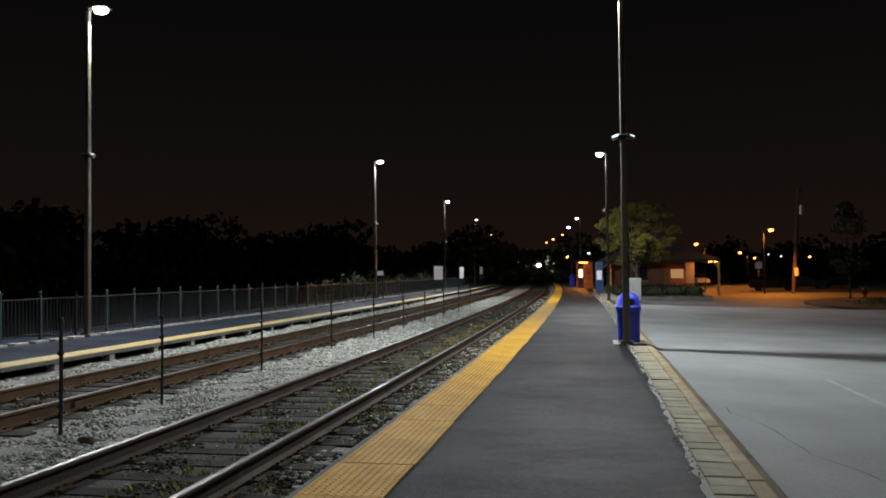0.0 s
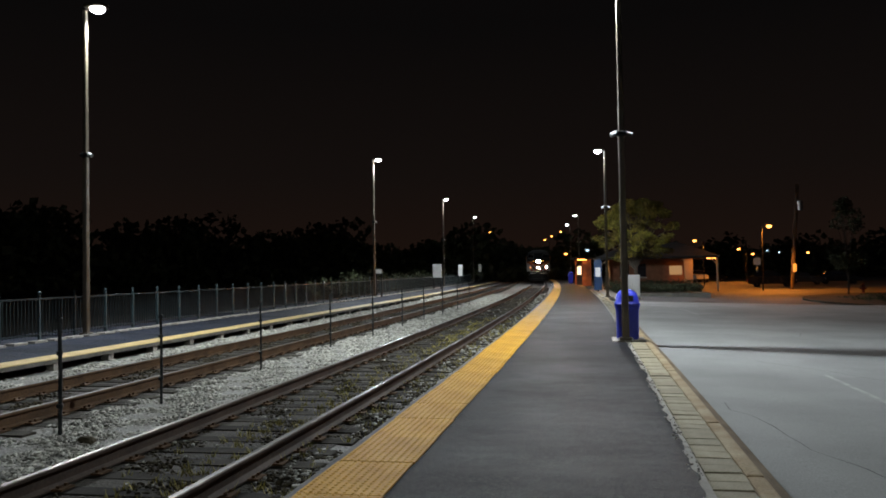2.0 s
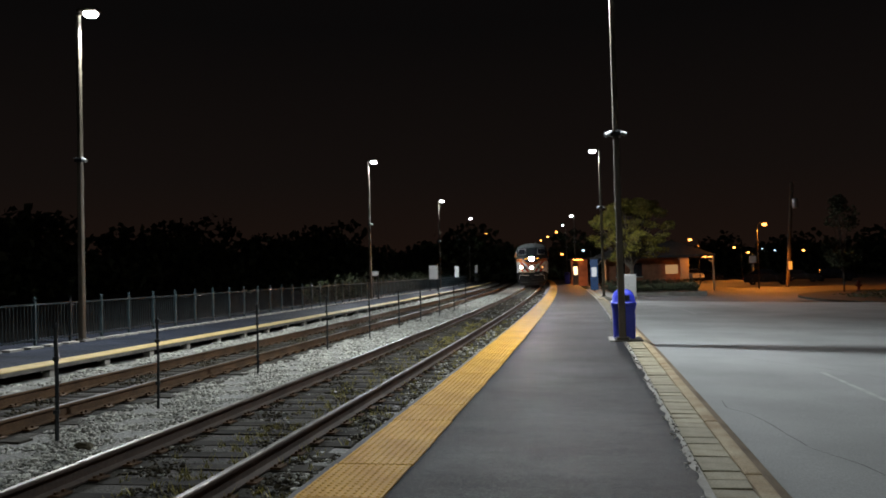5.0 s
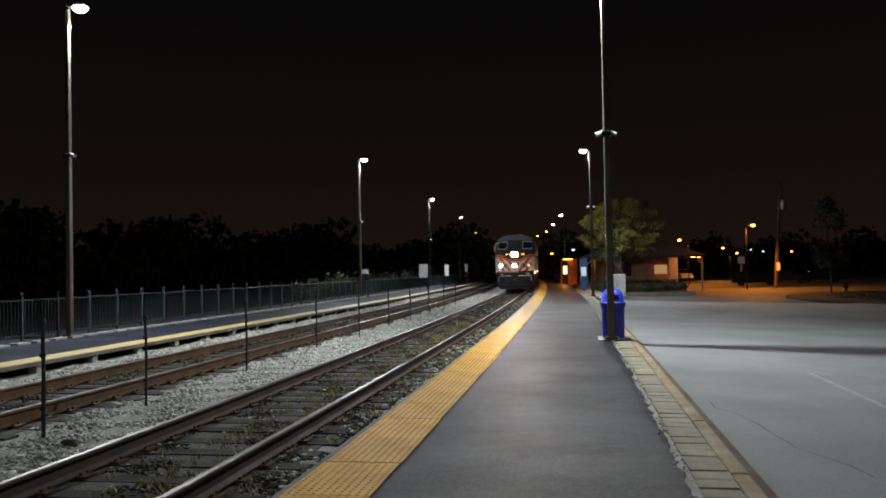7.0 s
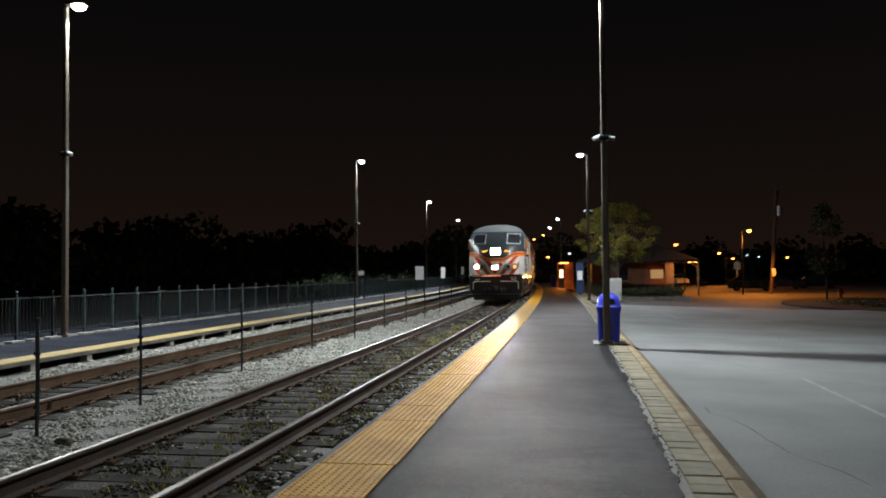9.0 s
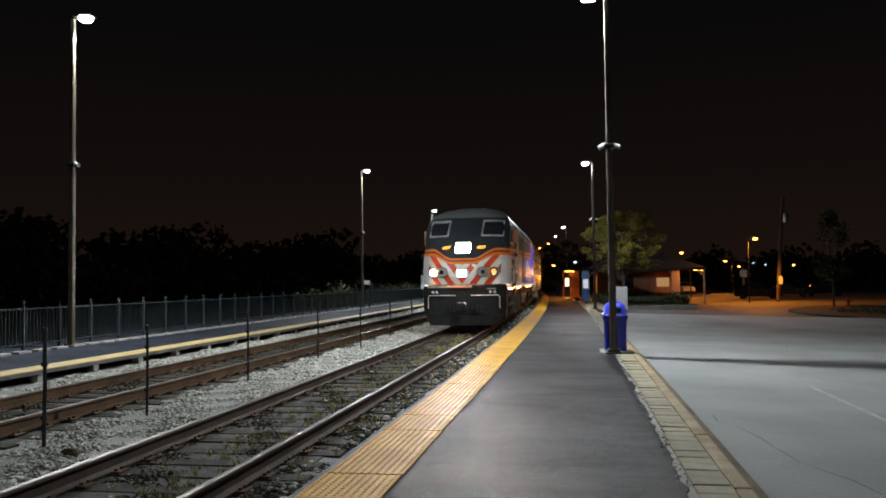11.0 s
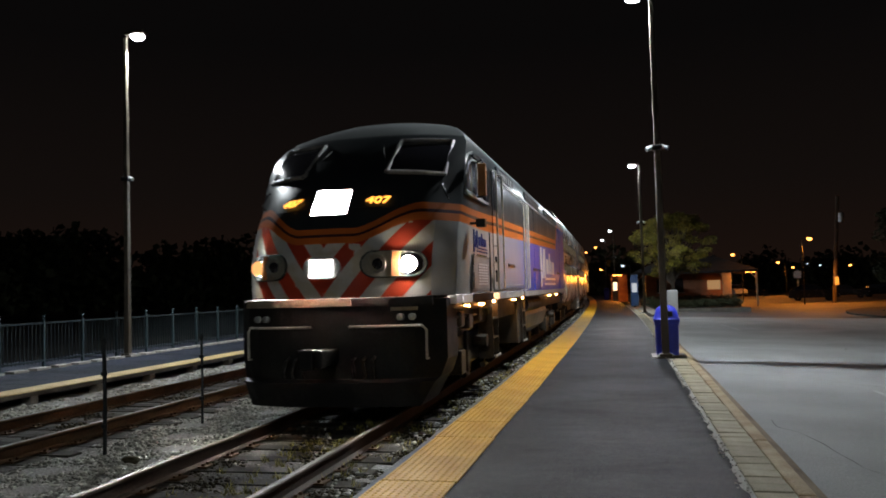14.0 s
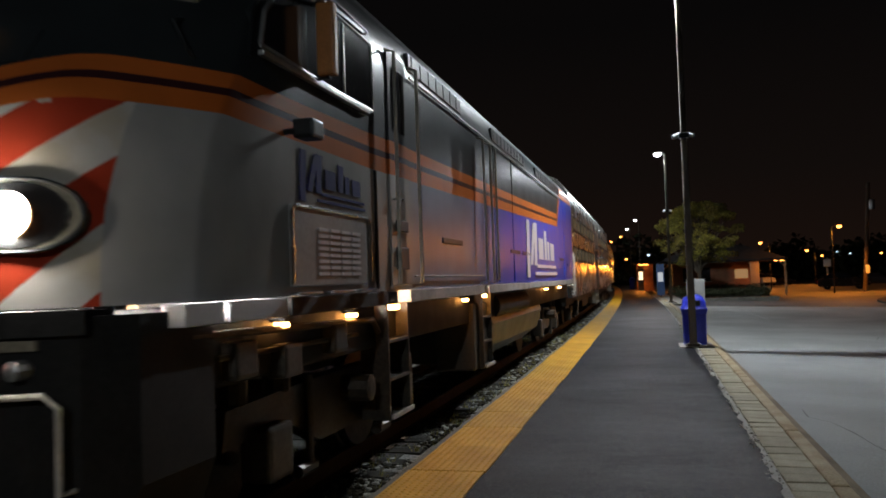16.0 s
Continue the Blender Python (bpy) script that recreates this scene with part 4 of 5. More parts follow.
    part("pipe", tubes(([(s * 1.42, 1.5, 1.36), (s * 1.42, 4.2, 1.30), (s * 1.40, 4.4, 1.18)], 0.025), ([(s * 1.40, 1.8, 1.22), (s * 1.40, 3.9, 1.20)], 0.018), sides=6), M["truck"], loco)
    for y, z in ((1.9, 1.18), (2.5, 1.12), (3.3, 1.20)):
        part("valve", boxes(bx(1.30, 1.46, y, y + 0.26, z - 0.10, z + 0.12), bevel=0.03), M["truck"], loco)
    part("rear_grab", tubes(([(s * 1.50, 20.2, 1.2), (s * 1.56, 20.36, 1.2), (s * 1.56, 20.36, 2.2), (s * 1.50, 20.3, 2.2)], 0.02)), M["handrail"], loco)
bm = B()
prof = [(-1.30, 1.25), (-1.38, 0.95), (-1.28, 0.60), (-0.95, 0.36), (0.95, 0.36), (1.28, 0.60), (1.38, 0.95), (1.30, 1.25)]
ra, rb = [[bm.verts.new((x, y, z)) for x, z in prof] for y in (9.45, 14.6)]
bm.faces.new(ra), bm.faces.new(rb[::-1])
for i in range(len(prof)):
    bm.faces.new((ra[i], ra[(i + 1) % 8], rb[(i + 1) % 8], rb[i]))
part("fuel_tank", bm, M["tank"], loco, "rounded brown fuel tank")
bm = B()
bm_lathe(bm, [(0.34, 4.36), (0.50, 4.46), (0.46, 4.52), (0.2, 4.53)], 0, 12.2, 18)
part("roof_fan", bm, M["black_metal"], loco)
part("horn", tubes(([(0.3, 5.3, 4.46), (0.3, 4.9, 4.49)], 0.05), ([(0.42, 5.3, 4.44), (0.42, 4.95, 4.47)], 0.04)), M["steel"], loco)
for cy in (4.1, 16.6):
    make_truck(cy, 2.75, 0.51, loco, axles)


def make_coach():
    """A bilevel stainless coach with fluted sides, two rows of windows and a centre door."""
    co = root("passenger_coach", label="bilevel stainless steel coach with fluted lower sides", category="passenger coach", group="coaches")
    bm = B()
    prof = [(-1.50, 1.0), (-1.52, 2.2), (-1.52, 3.55), (-1.46, 4.1), (-1.2, 4.5), (-0.6, 4.72), (0, 4.78), (0.6, 4.72), (1.2, 4.5), (1.46, 4.1), (1.52, 3.55), (1.52, 2.2), (1.50, 1.0)]
    ra, rb = [[bm.verts.new((x, y, z)) for x, z in prof] for y in (0.35, 25.55)]
    bm.faces.new(ra[::-1]), bm.faces.new(rb)
    for i in range(len(prof)):
        bm.faces.new((ra[i], ra[(i + 1) % len(prof)], rb[(i + 1) % len(prof)], rb[i]))
    part("body", bm, M["stainless"], co, smooth=True)
    bm = B()
    for s in (-1, 1):
        for z in np.arange(1.12, 2.02, 0.075):
            for y0, y1 in ((0.5, 11.9), (14.1, 25.4)):
                bm_box(bm, *sorted((s * 1.515, s * 1.545)), y0, y1, z, z + 0.045)
        for z in np.arange(2.62, 2.95, 0.075):
            for y0, y1 in ((0.5, 11.9), (14.1, 25.4)):
                bm_box(bm, *sorted((s * 1.515, s * 1.54)), y0, y1, z, z + 0.04)
    tagged(part("fluting", bm, M["stainless"], co, "ribbed stainless panels"), kind="stuff")
    for s in (-1, 1):
        bx = lambda a, b, *r: (*sorted((s * a, s * b)), *r)
        for z0, z1 in ((2.08, 2.56), (3.02, 3.46)):
            for k in range(14):
                y = 1.2 + k * 1.5 + (1.6 if k > 6 else 0)
                if 11.7 < y + 1.0 and y < 14.0:
                    continue
                w = part("window", boxes(bx(1.50, 1.534, y, y + 1.15, z0, z1), bevel=0.02), M["glass"], co)
                part("lit_pane", boxes(bx(1.532, 1.540, y + 0.12, y + 1.03, z0 + 0.07, z1 - 0.07)), M["coach_window"], w)
        part("window_band", boxes(bx(1.50, 1.528, 0.6, 25.2, 2.98, 3.50), bevel=0.01), M["black_metal"], co)
        for y in (12.05, 13.05):
            # flat black plates stand for the shade in the door openings
            d = part("door", boxes(bx(1.49, 1.535, y, y + 0.92, 1.02, 3.0), bevel=0.02), M["under"], co, "flush centre door, black in place of a shaded recess")
            part("door_window", boxes(bx(1.53, 1.54, y + 0.2, y + 0.72, 2.1, 2.8), bevel=0.01), M["glass"], d)
        part("steps", boxes(bx(1.1, 1.5, 12.0, 14.0, 0.45, 0.50), bx(1.2, 1.5, 12.0, 14.0, 0.75, 0.80), bx(1.1, 1.5, 11.95, 12.0, 0.45, 1.0), bx(1.1, 1.5, 14.0, 14.05, 0.45, 1.0)), M["sill"], co)
        part("end_grab", tubes(([(s * 1.50, 0.4, 1.1), (s * 1.57, 0.36, 1.1), (s * 1.57, 0.36, 2.3), (s * 1.50, 0.4, 2.3)], 0.02)), M["handrail"], co)
    part("underframe", boxes((-1.3, 1.3, 0.5, 25.4, 0.75, 1.0), (-1.2, 1.2, 8.0, 11.0, 0.45, 0.75), (-1.2, 1.2, 15.0, 18.0, 0.45, 0.75), bevel=0.02), M["under"], co)
    part("diaphragm", boxes((-0.6, 0.6, -0.15, 0.4, 1.1, 3.3), (-0.6, 0.6, 25.5, 26.05, 1.1, 3.3), bevel=0.03), M["under"], co)
    mine = []
    for cy in (3.2, 22.7):
        make_truck(cy, 2.6, 0.46, co, mine)
    return co, mine


coach, coach_axles = make_coach()
train = [(loco, 0.0), (coach, 20.75)]
rolling = [(ws, cy, r) for ws, cy, r in axles + coach_axles]
for i in range(1, 4):
    c = copy_thing(coach, pose(0, 0, 0))
    train.append((c, 20.75 + i * 25.9))
    twins = [o for o in c.children if o.name.startswith("wheelset")]
    rolling += [(o, o.matrix_basis.translation.y, 0.46) for o in twins]

# ---- the far platform: fence, supports, signs ----
def fence(y0, y1, x, pitch=1.36):
    """A low black picket fence; every panel has its posts with ball tops, rails, and pickets."""
    n = round((y1 - y0) / pitch)
    fe = root("platform_fence", label="low black metal picket fence with ball-topped posts", category="fence", kind="structure")
    bm = B()
    bm_box(bm, -0.03, 0.03, -0.03, 0.03, 0.0, 1.09)
    bm_lathe(bm, [(0.02, 1.09), (0.045, 1.10), (0.02, 1.12), (0.042, 1.145), (0.034, 1.18), (0.01, 1.195)], 0, 0, 8)
    post = mesh_of("post", bm, M["fence_post"])
    rl = B()
    bm_box(rl, -0.018, 0.018, 0.03, pitch - 0.03, 0.99, 1.03)
    rail = mesh_of("rail", rl, M["fence_metal"])
    pk = B()
    for k in range(1, 11):
        y = k * pitch / 11
        bm_box(pk, -0.009, 0.009, y - 0.009, y + 0.009, 0.10, 0.99)
    pickets = mesh_of("pickets", pk, M["fence_metal"])
    ft = B()
    bm_box(ft, 0.34, 0.58, -0.22, 0.22, -0.05, 0.055, 0.015)
    foot = mesh_of("footing", ft, M["concrete"])
    for i in range(n):
        y = y0 + i * pitch
        m = pose(x + off(y), y, 0, 0, 0, bend(y))
        for name, me, lift in (("post", post, 0), ("rail", rail, 0), ("rail", rail, -0.86), ("pickets", pickets, 0), ("footing", foot, 0), ("footing", foot, pitch / 2)):
            o = new(name, me)
            o.parent = fe
            o.matrix_basis = m @ (pose(0, lift, 0) if name == "footing" else pose(0, 0, lift))
            if name == "pickets":
                tagged(o, kind="stuff")
    return fe


fence(6.25, 110.0, -13.2, 1.345)

sup = root("platform_supports", label="short concrete stubs under the opposite platform edge", category="supports", kind="structure")
bm = B()
bm_box(bm, -0.09, 0.09, -0.09, 0.09, -0.45, -0.062, 0.015)
stub = mesh_of("stub", bm, M["concrete"])
for i in range(60):
    y = 8.0 + i * 1.7
    o = new("stub", stub)
    o.parent = sup
    o.matrix_basis = pose(-9.90 + off(y), y, 0, 0, 0, bend(y))

# light boxes on posts along the far platform
def sign_box(x, y, w, h, z, label, lit=0.9):
    sb = root("information_sign", pose(x + off(y), y, 0), label=label, category="sign", group="platform signs")
    for s in (-1, 1):
        part("post", boxes((s * w * 0.4 - 0.04, s * w * 0.4 + 0.04, -0.04, 0.04, 0, z), bevel=0.008), M["black_metal"], sb)
    part("case", boxes((-w / 2, w / 2, -0.06, 0.06, z, z + h), bevel=0.02), M["steel"], sb)
    part("face", boxes((-w / 2 + 0.04, w / 2 - 0.04, -0.075, -0.058, z + 0.04, z + h - 0.04)), M["sign_white"], sb, "blank pale sign face")


sign_box(-11.83, 66.0, 0.77, 1.18, 1.0, "white information panel on two black posts")
sign_box(-12.1, 85.0, 0.50, 1.25, 1.0, "white information panel on two black posts")
sign_box(-11.21, 100.0, 0.40, 1.0, 1.4, "white information panel on two black posts")
sign_box(-12.6, 47.9, 0.42, 0.30, 1.44, "small pale plate sign beside a lamp post")

# ---- delineator posts between the tracks ----
posts = ((8.02, 0.99, -5.98), (10.32, 0.90, -6.07), (13.85, 0.95, -6.10), (18.2, 0.95, -6.20), (21.7, 0.93, -6.10), (25.2, 0.93, -6.05), (28.8, 0.93, -6.05), (32.6, 0.93, -6.0), (36.8, 0.93, -6.0), (41.0, 0.93, -6.0))
for i, (y, top, x) in enumerate(posts):
    dp = root("track_post", pose(x + off(y), y, -0.33), label="thin dark steel post standing in the ballast", category="post", group="posts between the tracks")
    part("shaft", tubes(([(0, 0, -0.1), (0.01, 0, 0.7), (0.0, 0, top + 0.33)], 0.019 if i else 0.023), sides=8), M["black_metal"], dp)
    for z in (0.35, 0.95):
        bm = B()
        bm_lathe(bm, [(0.02, z), (0.036, z + 0.01), (0.036, z + 0.05), (0.02, z + 0.06)], 0, 0, 8)
        part("collar", bm, M["black_metal"], dp)
    bm = B()
    bm_lathe(bm, [(0.02, top + 0.32), (0.034, top + 0.34), (0.034, top + 0.38), (0.015, top + 0.40)], 0, 0, 8)
    part("cap", bm, M["black_metal"], dp)
lump = tagged(new("ballast_lump", mesh_of("ballast_lump", (lambda b: (bmesh.ops.create_icosphere(b, subdivisions=2, radius=0.085), [setattr(v, "co", v.co * (1 + 0.45 * noise.noise(v.co * 14))) for v in b.verts], b)[-1])(B()), M["stone_dark"])), "dark lump of slag lying in the pale ballast", "stone")
lump.matrix_basis = pose(-5.45, 7.75, -0.27) @ Matrix.Diagonal((1.2, 0.9, 0.6, 1))

# ---- near platform things ----
def litter_bin(x, y, label, s=1.0):
    bn = root("litter_bin", pose(x, y, 0) @ Matrix.Diagonal((s, s, s, 1)), label=label, category="bin", group="blue bins")
    def sq(w, z, r=0.25):
        pts = []
        for cx, cy, a0 in ((1, 1, 0), (-1, 1, 90), (-1, -1, 180), (1, -1, 270)):
            for a in range(0, 91, 30):
                t = radians(a0 + a)
                pts.append((cx * w * (1 - r) + w * r * math.cos(t), cy * w * (1 - r) + w * r * math.sin(t), z))
        return pts
    def loft(rings):
        bm = B()
        vs = [[bm.verts.new(p) for p in q] for q in rings]
        for u, w in zip(vs, vs[1:]):
            for k in range(len(u)):
                bm.faces.new((u[k], u[(k + 1) % len(u)], w[(k + 1) % len(u)], w[k]))
        bm.faces.new(vs[0][::-1]), bm.faces.new(vs[-1])
        return bm
    part("body", loft([sq(0.235, 0.03), sq(0.24, 0.06), sq(0.252, 0.70), sq(0.266, 0.71), sq(0.266, 0.76)]), M["blue_plastic"], bn, smooth=True)
    lid = part("lid", loft([sq(0.27, 0.76), sq(0.282, 0.79), sq(0.282, 0.84), sq(0.258, 0.87), sq(0.245, 0.98, 0.4), sq(0.215, 1.07, 0.6), sq(0.15, 1.13, 0.8), sq(0.06, 1.155, 1.0)]), M["blue_plastic"], bn, "domed blue lid", True)
    part("flap", boxes((-0.13, 0.13, -0.262, -0.240, 0.90, 1.02), bevel=0.01), M["black_metal"], lid)
    part("foot", boxes((-0.20, 0.20, -0.20, 0.20, 0.0, 0.035), bevel=0.01), M["black_metal"], bn)
    for k in (-0.12, 0.0, 0.12):
        part("rib", boxes((k - 0.012, k + 0.012, -0.252, -0.222, 0.12, 0.70), bevel=0.006), M["blue_plastic"], bn)


litter_bin(0.69, 17.15, "blue plastic litter bin, domed lid, beside a lamp post", 0.92)
litter_bin(-2.35, 86.0, "blue plastic litter bin far along the platform", 1.1)
structure("lamp_footing", boxes((0.36, 1.04, 16.60, 17.55, -0.2, 0.028), bevel=0.015), M["concrete"], "square concrete footing under the lamp post and bin", "footing")
structure("lamp_footing", boxes((0.42, 1.05, 42.5, 43.2, -0.2, 0.03), bevel=0.015), M["concrete"], "square concrete footing of the farther lamp post", "footing")

ub = root("utility_box", pose(2.05, 44.6, -0.12), label="pale grey steel utility cabinet at the lot's corner", category="cabinet")
part("body", boxes((-0.46, 0.46, -0.3, 0.3, 0.06, 1.28), bevel=0.02), M["sign_white"], ub)
part("plinth", boxes((-0.5, 0.5, -0.34, 0.34, -0.1, 0.06), bevel=0.01), M["concrete"], ub)
for s in (-1, 1):
    d = part("door", boxes((s * 0.225 - 0.215, s * 0.225 + 0.215, -0.315, -0.298, 0.12, 1.22), bevel=0.006), M["sign_white"], ub)
    part("handle", tubes(([(s * 0.04, -0.315, 0.62), (s * 0.04, -0.345, 0.65), (s * 0.04, -0.345, 0.75)], 0.01), sides=6), M["steel"], d)

# ---- the far edge of the lot: planting bed with kerb, hedge, tree ----
structure("bed_kerb", boxes((2.55, 7.1, 50.75, 50.95, -0.6, -0.06), (6.95, 7.1, 50.95, 60.0, -0.6, -0.06), bevel=0.02), M["concrete_dark"], "concrete kerb round the planting bed", "kerb")
structure("planting_bed", boxes((1.0, 6.94, 50.96, 60.0, -0.7, -0.08)), M["earth"], "dark soil of the planting bed", "soil")
structure("apron", sweep([(0.9, -0.9), (2.5, -0.9), (2.5, -0.10), (0.9, -0.004)], 42, 62, 2), M["concrete"], "pale concrete apron between platform and bed", "pavement")


def leaves(name, material, spots, count, size, parent=None, seed=1, flat=0.6):
    """Many small leaf clumps in rounded masses: (centre, radii) pairs."""
    rng = np.random.default_rng(seed)
    per = count // len(spots)
    V, F = [], []
    for (c, r) in spots:
        d = rng.normal(size=(per, 3))
        d /= np.linalg.norm(d, axis=1)[:, None]
        rad = rng.uniform(0.35, 1.05, per) ** 0.6
        P = np.array(c) + d * rad[:, None] * np.array(r) * rng.uniform(0.85, 1.15, (per, 1))
        for p in P:
            a = rng.normal(size=3)
            a /= np.linalg.norm(a)
            b = np.cross(a, rng.normal(size=3))
            b /= np.linalg.norm(b)
            k = size * rng.uniform(0.6, 1.5)
            n = np.cross(a, b) * k * 0.25
            i = len(V)
            V += [p - a * k, p + b * k * flat + n, p + a * k, p - b * k * flat + n]
            F += [(i, i + 1, i + 2), (i, i + 2, i + 3)]
    me = bpy.data.meshes.new(name)
    me.from_pydata([tuple(v) for v in V], [], F)
    me.materials.append(material)
    o = new(name, me)
    o.parent = parent
    return o


def tree(x, y, z, trunk_h, spots, count, size, label, material, seed, r=0.13):
    tr = root("tree", pose(x, y, z), label=label, category="tree", group="trees")
    bm = B()
    rng = random.Random(seed)
    bm_tube(bm, [(0, 0, -0.1), (0.03, 0.02, trunk_h * 0.5), (0.0, 0.05, trunk_h), (0.1, 0, trunk_h * 1.6)], r, 9, r * 0.45)
    for c, rad in spots:
        q = Vector(c)
        st = Vector((0, 0, trunk_h * rng.uniform(0.75, 1.2)))
        bm_tube(bm, [st, st.lerp(q, 0.5) + Vector((0, 0, 0.15)), q], r * 0.4, 6, r * 0.10)
    part("trunk", bm, M["bark"], tr, "brown bark")
    tagged(leaves("crown", material, spots, count, size, tr, seed), kind="stuff", label="loose leafy crown")


rt = random.Random(4)
sp = []
for i in range(120):
    a, rr = rt.uniform(0, 6.28), rt.uniform(0.15, 1.0) ** 0.6
    h = rt.uniform(-1, 1)
    w = math.sqrt(max(0.05, 1 - h * h * 0.8))
    sp.append(((2.65 * rr * w * math.cos(a), 2.1 * rr * w * math.sin(a), 4.05 + 1.75 * h + 0.25 * rt.uniform(-1, 1)), (0.50, 0.46, 0.22)))
tree(2.75, 53.6, 0.0, 1.9, sp, 17000, 0.060, "broad yellow-green street tree in a planting bed", M["leaf"], 5)
sp = [((rt.uniform(-0.7, 0.7), rt.uniform(-0.7, 0.7), rt.uniform(2.0, 6.0)), (0.5, 0.5, 0.5)) for i in range(16)]
tree(16.2, 55.0, -0.45, 1.8, sp, 1700, 0.09, "slim dark young tree on a traffic island", M["leaf_dark"], 6, 0.07)

hg = [((1.6 + i * 0.38, 51.9 + 0.5 * (i % 3), 0.22), (0.34, 0.5, 0.26)) for i in range(14)]
hedge = tagged(leaves("hedge", M["leaf_dark"], hg, 5000, 0.05, None, 8), "low clipped green hedge in the planting bed", "hedge")
hb = [((1.2 + i * 0.5, 57.0, 0.3), (0.5, 0.8, 0.4)) for i in range(12)]
tagged(leaves("dark_shrubbery", M["leaf_dark"], hb, 3000, 0.06, None, 9), "dark shrubs before the station", "shrubs", kind="stuff")

# ---- the station house ----
st = root("station_house", label="low brown brick station house with a wide dark roof", category="building")
SX0, SX1, SY0, SY1 = 1.4, 7.9, 67.0, 76.0
wl_ = part("wall", boxes((SX0, 6.13, SY0, SY0 + 0.25, -0.5, 2.5), (7.18, SX1, SY0, SY0 + 0.25, -0.5, 2.5), (6.13, 7.18, SY0, SY0 + 0.25, -0.5, 0.92), (6.13, 7.18, SY0, SY0 + 0.25, 1.72, 2.5), (SX0, SX0 + 0.25, SY0 + 0.25, SY1, -0.5, 2.5), (SX1 - 0.25, SX1, SY0 + 0.25, SY1, -0.5, 2.5), (SX0, SX1, SY1, SY1 + 0.25, -0.5, 2.5)), M["brick"], st, "brown brick wall")
wp = part("window", boxes((6.135, 7.175, SY0 + 0.10, SY0 + 0.14, 0.925, 1.715)), glow("lit_blind", (1.0, 0.55, 0.24), 0.40), st, "window with a lit pale blind")
part("window_frame", tubes(([(6.15, SY0 + 0.05, 0.94), (7.16, SY0 + 0.05, 0.94), (7.16, SY0 + 0.05, 1.70), (6.15, SY0 + 0.05, 1.70), (6.15, SY0 + 0.05, 0.94)], 0.03)), M["timber"], wp)
for x in (2.2, 3.6):
    w = part("window", boxes((x, x + 0.7, SY0 - 0.02, SY0 - 0.002, 0.8, 1.9), bevel=0.01), glassy("station_glass"), st, "dark station window")
    part("sill", boxes((x - 0.08, x + 0.78, SY0 - 0.10, SY0 - 0.022, 0.70, 0.80), bevel=0.01), M["concrete"], w)
bm = B()
e0, e1 = [(0.2, 65.4, 2.45), (9.9, 65.4, 2.45), (9.9, 77.5, 2.45), (0.2, 77.5, 2.45)], [(3.2, 69.0, 3.7), (7.0, 69.0, 3.7), (7.0, 74.0, 3.7), (3.2, 74.0, 3.7)]
lo, mid_, hi = [bm.verts.new((x, y, z - 0.18)) for x, y, z in e0], [bm.verts.new(p) for p in e0], [bm.verts.new(p) for p in e1]
bm.faces.new(lo[::-1]), bm.faces.new(hi)
for k in range(4):
    j = (k + 1) % 4
    bm.faces.new((lo[k], lo[j], mid_[j], mid_[k])), bm.faces.new((mid_[k], mid_[j], hi[j], hi[k]))
part("roof", bm, M["roof"], st, "dark hipped shingle roof")
for x in (0.6, 7.52, 9.75):
    part("column", boxes((x - (0.33 if 7 < x < 8 else 0.07), x + (0.33 if 7 < x < 8 else 0.07), 65.7, 65.96, -0.5, 2.28), bevel=0.015), M["timber"], st, "pale timber canopy column")
    part("brace", tubes(([(x, 65.83, 1.75), (x + (0.5 if x < 5 else -0.5), 65.83, 2.25)], 0.05)), M["timber"], st)
for x in (9.15, 9.62):
    part("soffit_light", boxes((x - 0.16, x + 0.16, 65.9, 66.2, 2.22, 2.268), bevel=0.01), M["sodium_glass"], st, "glowing soffit light")
spot("soffit_light_beam", (9.0, 65.3, 2.10), (7.5, 65.7, 1.2), 260, SODIUM, 75, 0.15)

# ---- ticket kiosk and panels at the platform's far end ----
kx, ky = -0.9, 78.5
kk = root("ticket_kiosk", pose(kx, ky, 0), label="small brick kiosk with a lit door under a flat roof", category="kiosk")
part("wall", boxes((-0.15, 0.75, 0, 2.4, -0.1, 2.5), (-0.85, -0.15, 2.15, 2.4, -0.1, 2.5), (-0.85, -0.70, 0.0, 2.15, -0.1, 2.5), bevel=0.01), M["brick"], kk)
part("roof", boxes((-1.1, 0.95, -0.5, 2.7, 2.5, 2.66), bevel=0.02), M["roof"], kk)
dd = part("door", boxes((-0.70, -0.15, 0.10, 0.15, 0.0, 2.1), bevel=0.01), M["black_metal"], kk, "dark door with a lit pane")
part("pane", boxes((-0.62, -0.23, 0.085, 0.098, 1.0, 1.8)), glow("kiosk_glow", (1.0, 0.72, 0.42), 2.2), dd)
part("roof_light", boxes((-0.6, 0.3, -0.45, -0.15, 2.42, 2.498), bevel=0.01), M["sodium_glass"], kk, "glowing canopy light")
spot("kiosk_light", (kx - 0.1, ky - 0.35, 2.38), (kx - 0.5, ky - 6.0, 0), 1700, SODIUM, 170, 0.25, 0.3)
bp_ = root("notice_stand", pose(0.32, 54.2, 0), label="tall blue information panel with a lit notice", category="sign")
part("post", boxes((-0.05, 0.05, -0.05, 0.05, -0.1, 2.1), bevel=0.01), M["black_metal"], bp_)
part("board", boxes((-0.26, 0.26, -0.10, -0.052, 0.1, 2.15), bevel=0.01), mat("blue_panel", (0.02, 0.06, 0.16), 0.4), bp_)
part("notice", boxes((-0.17, 0.17, -0.115, -0.102, 1.0, 1.62)), glow("notice_glow", (0.9, 0.95, 1.0), 0.6), bp_)

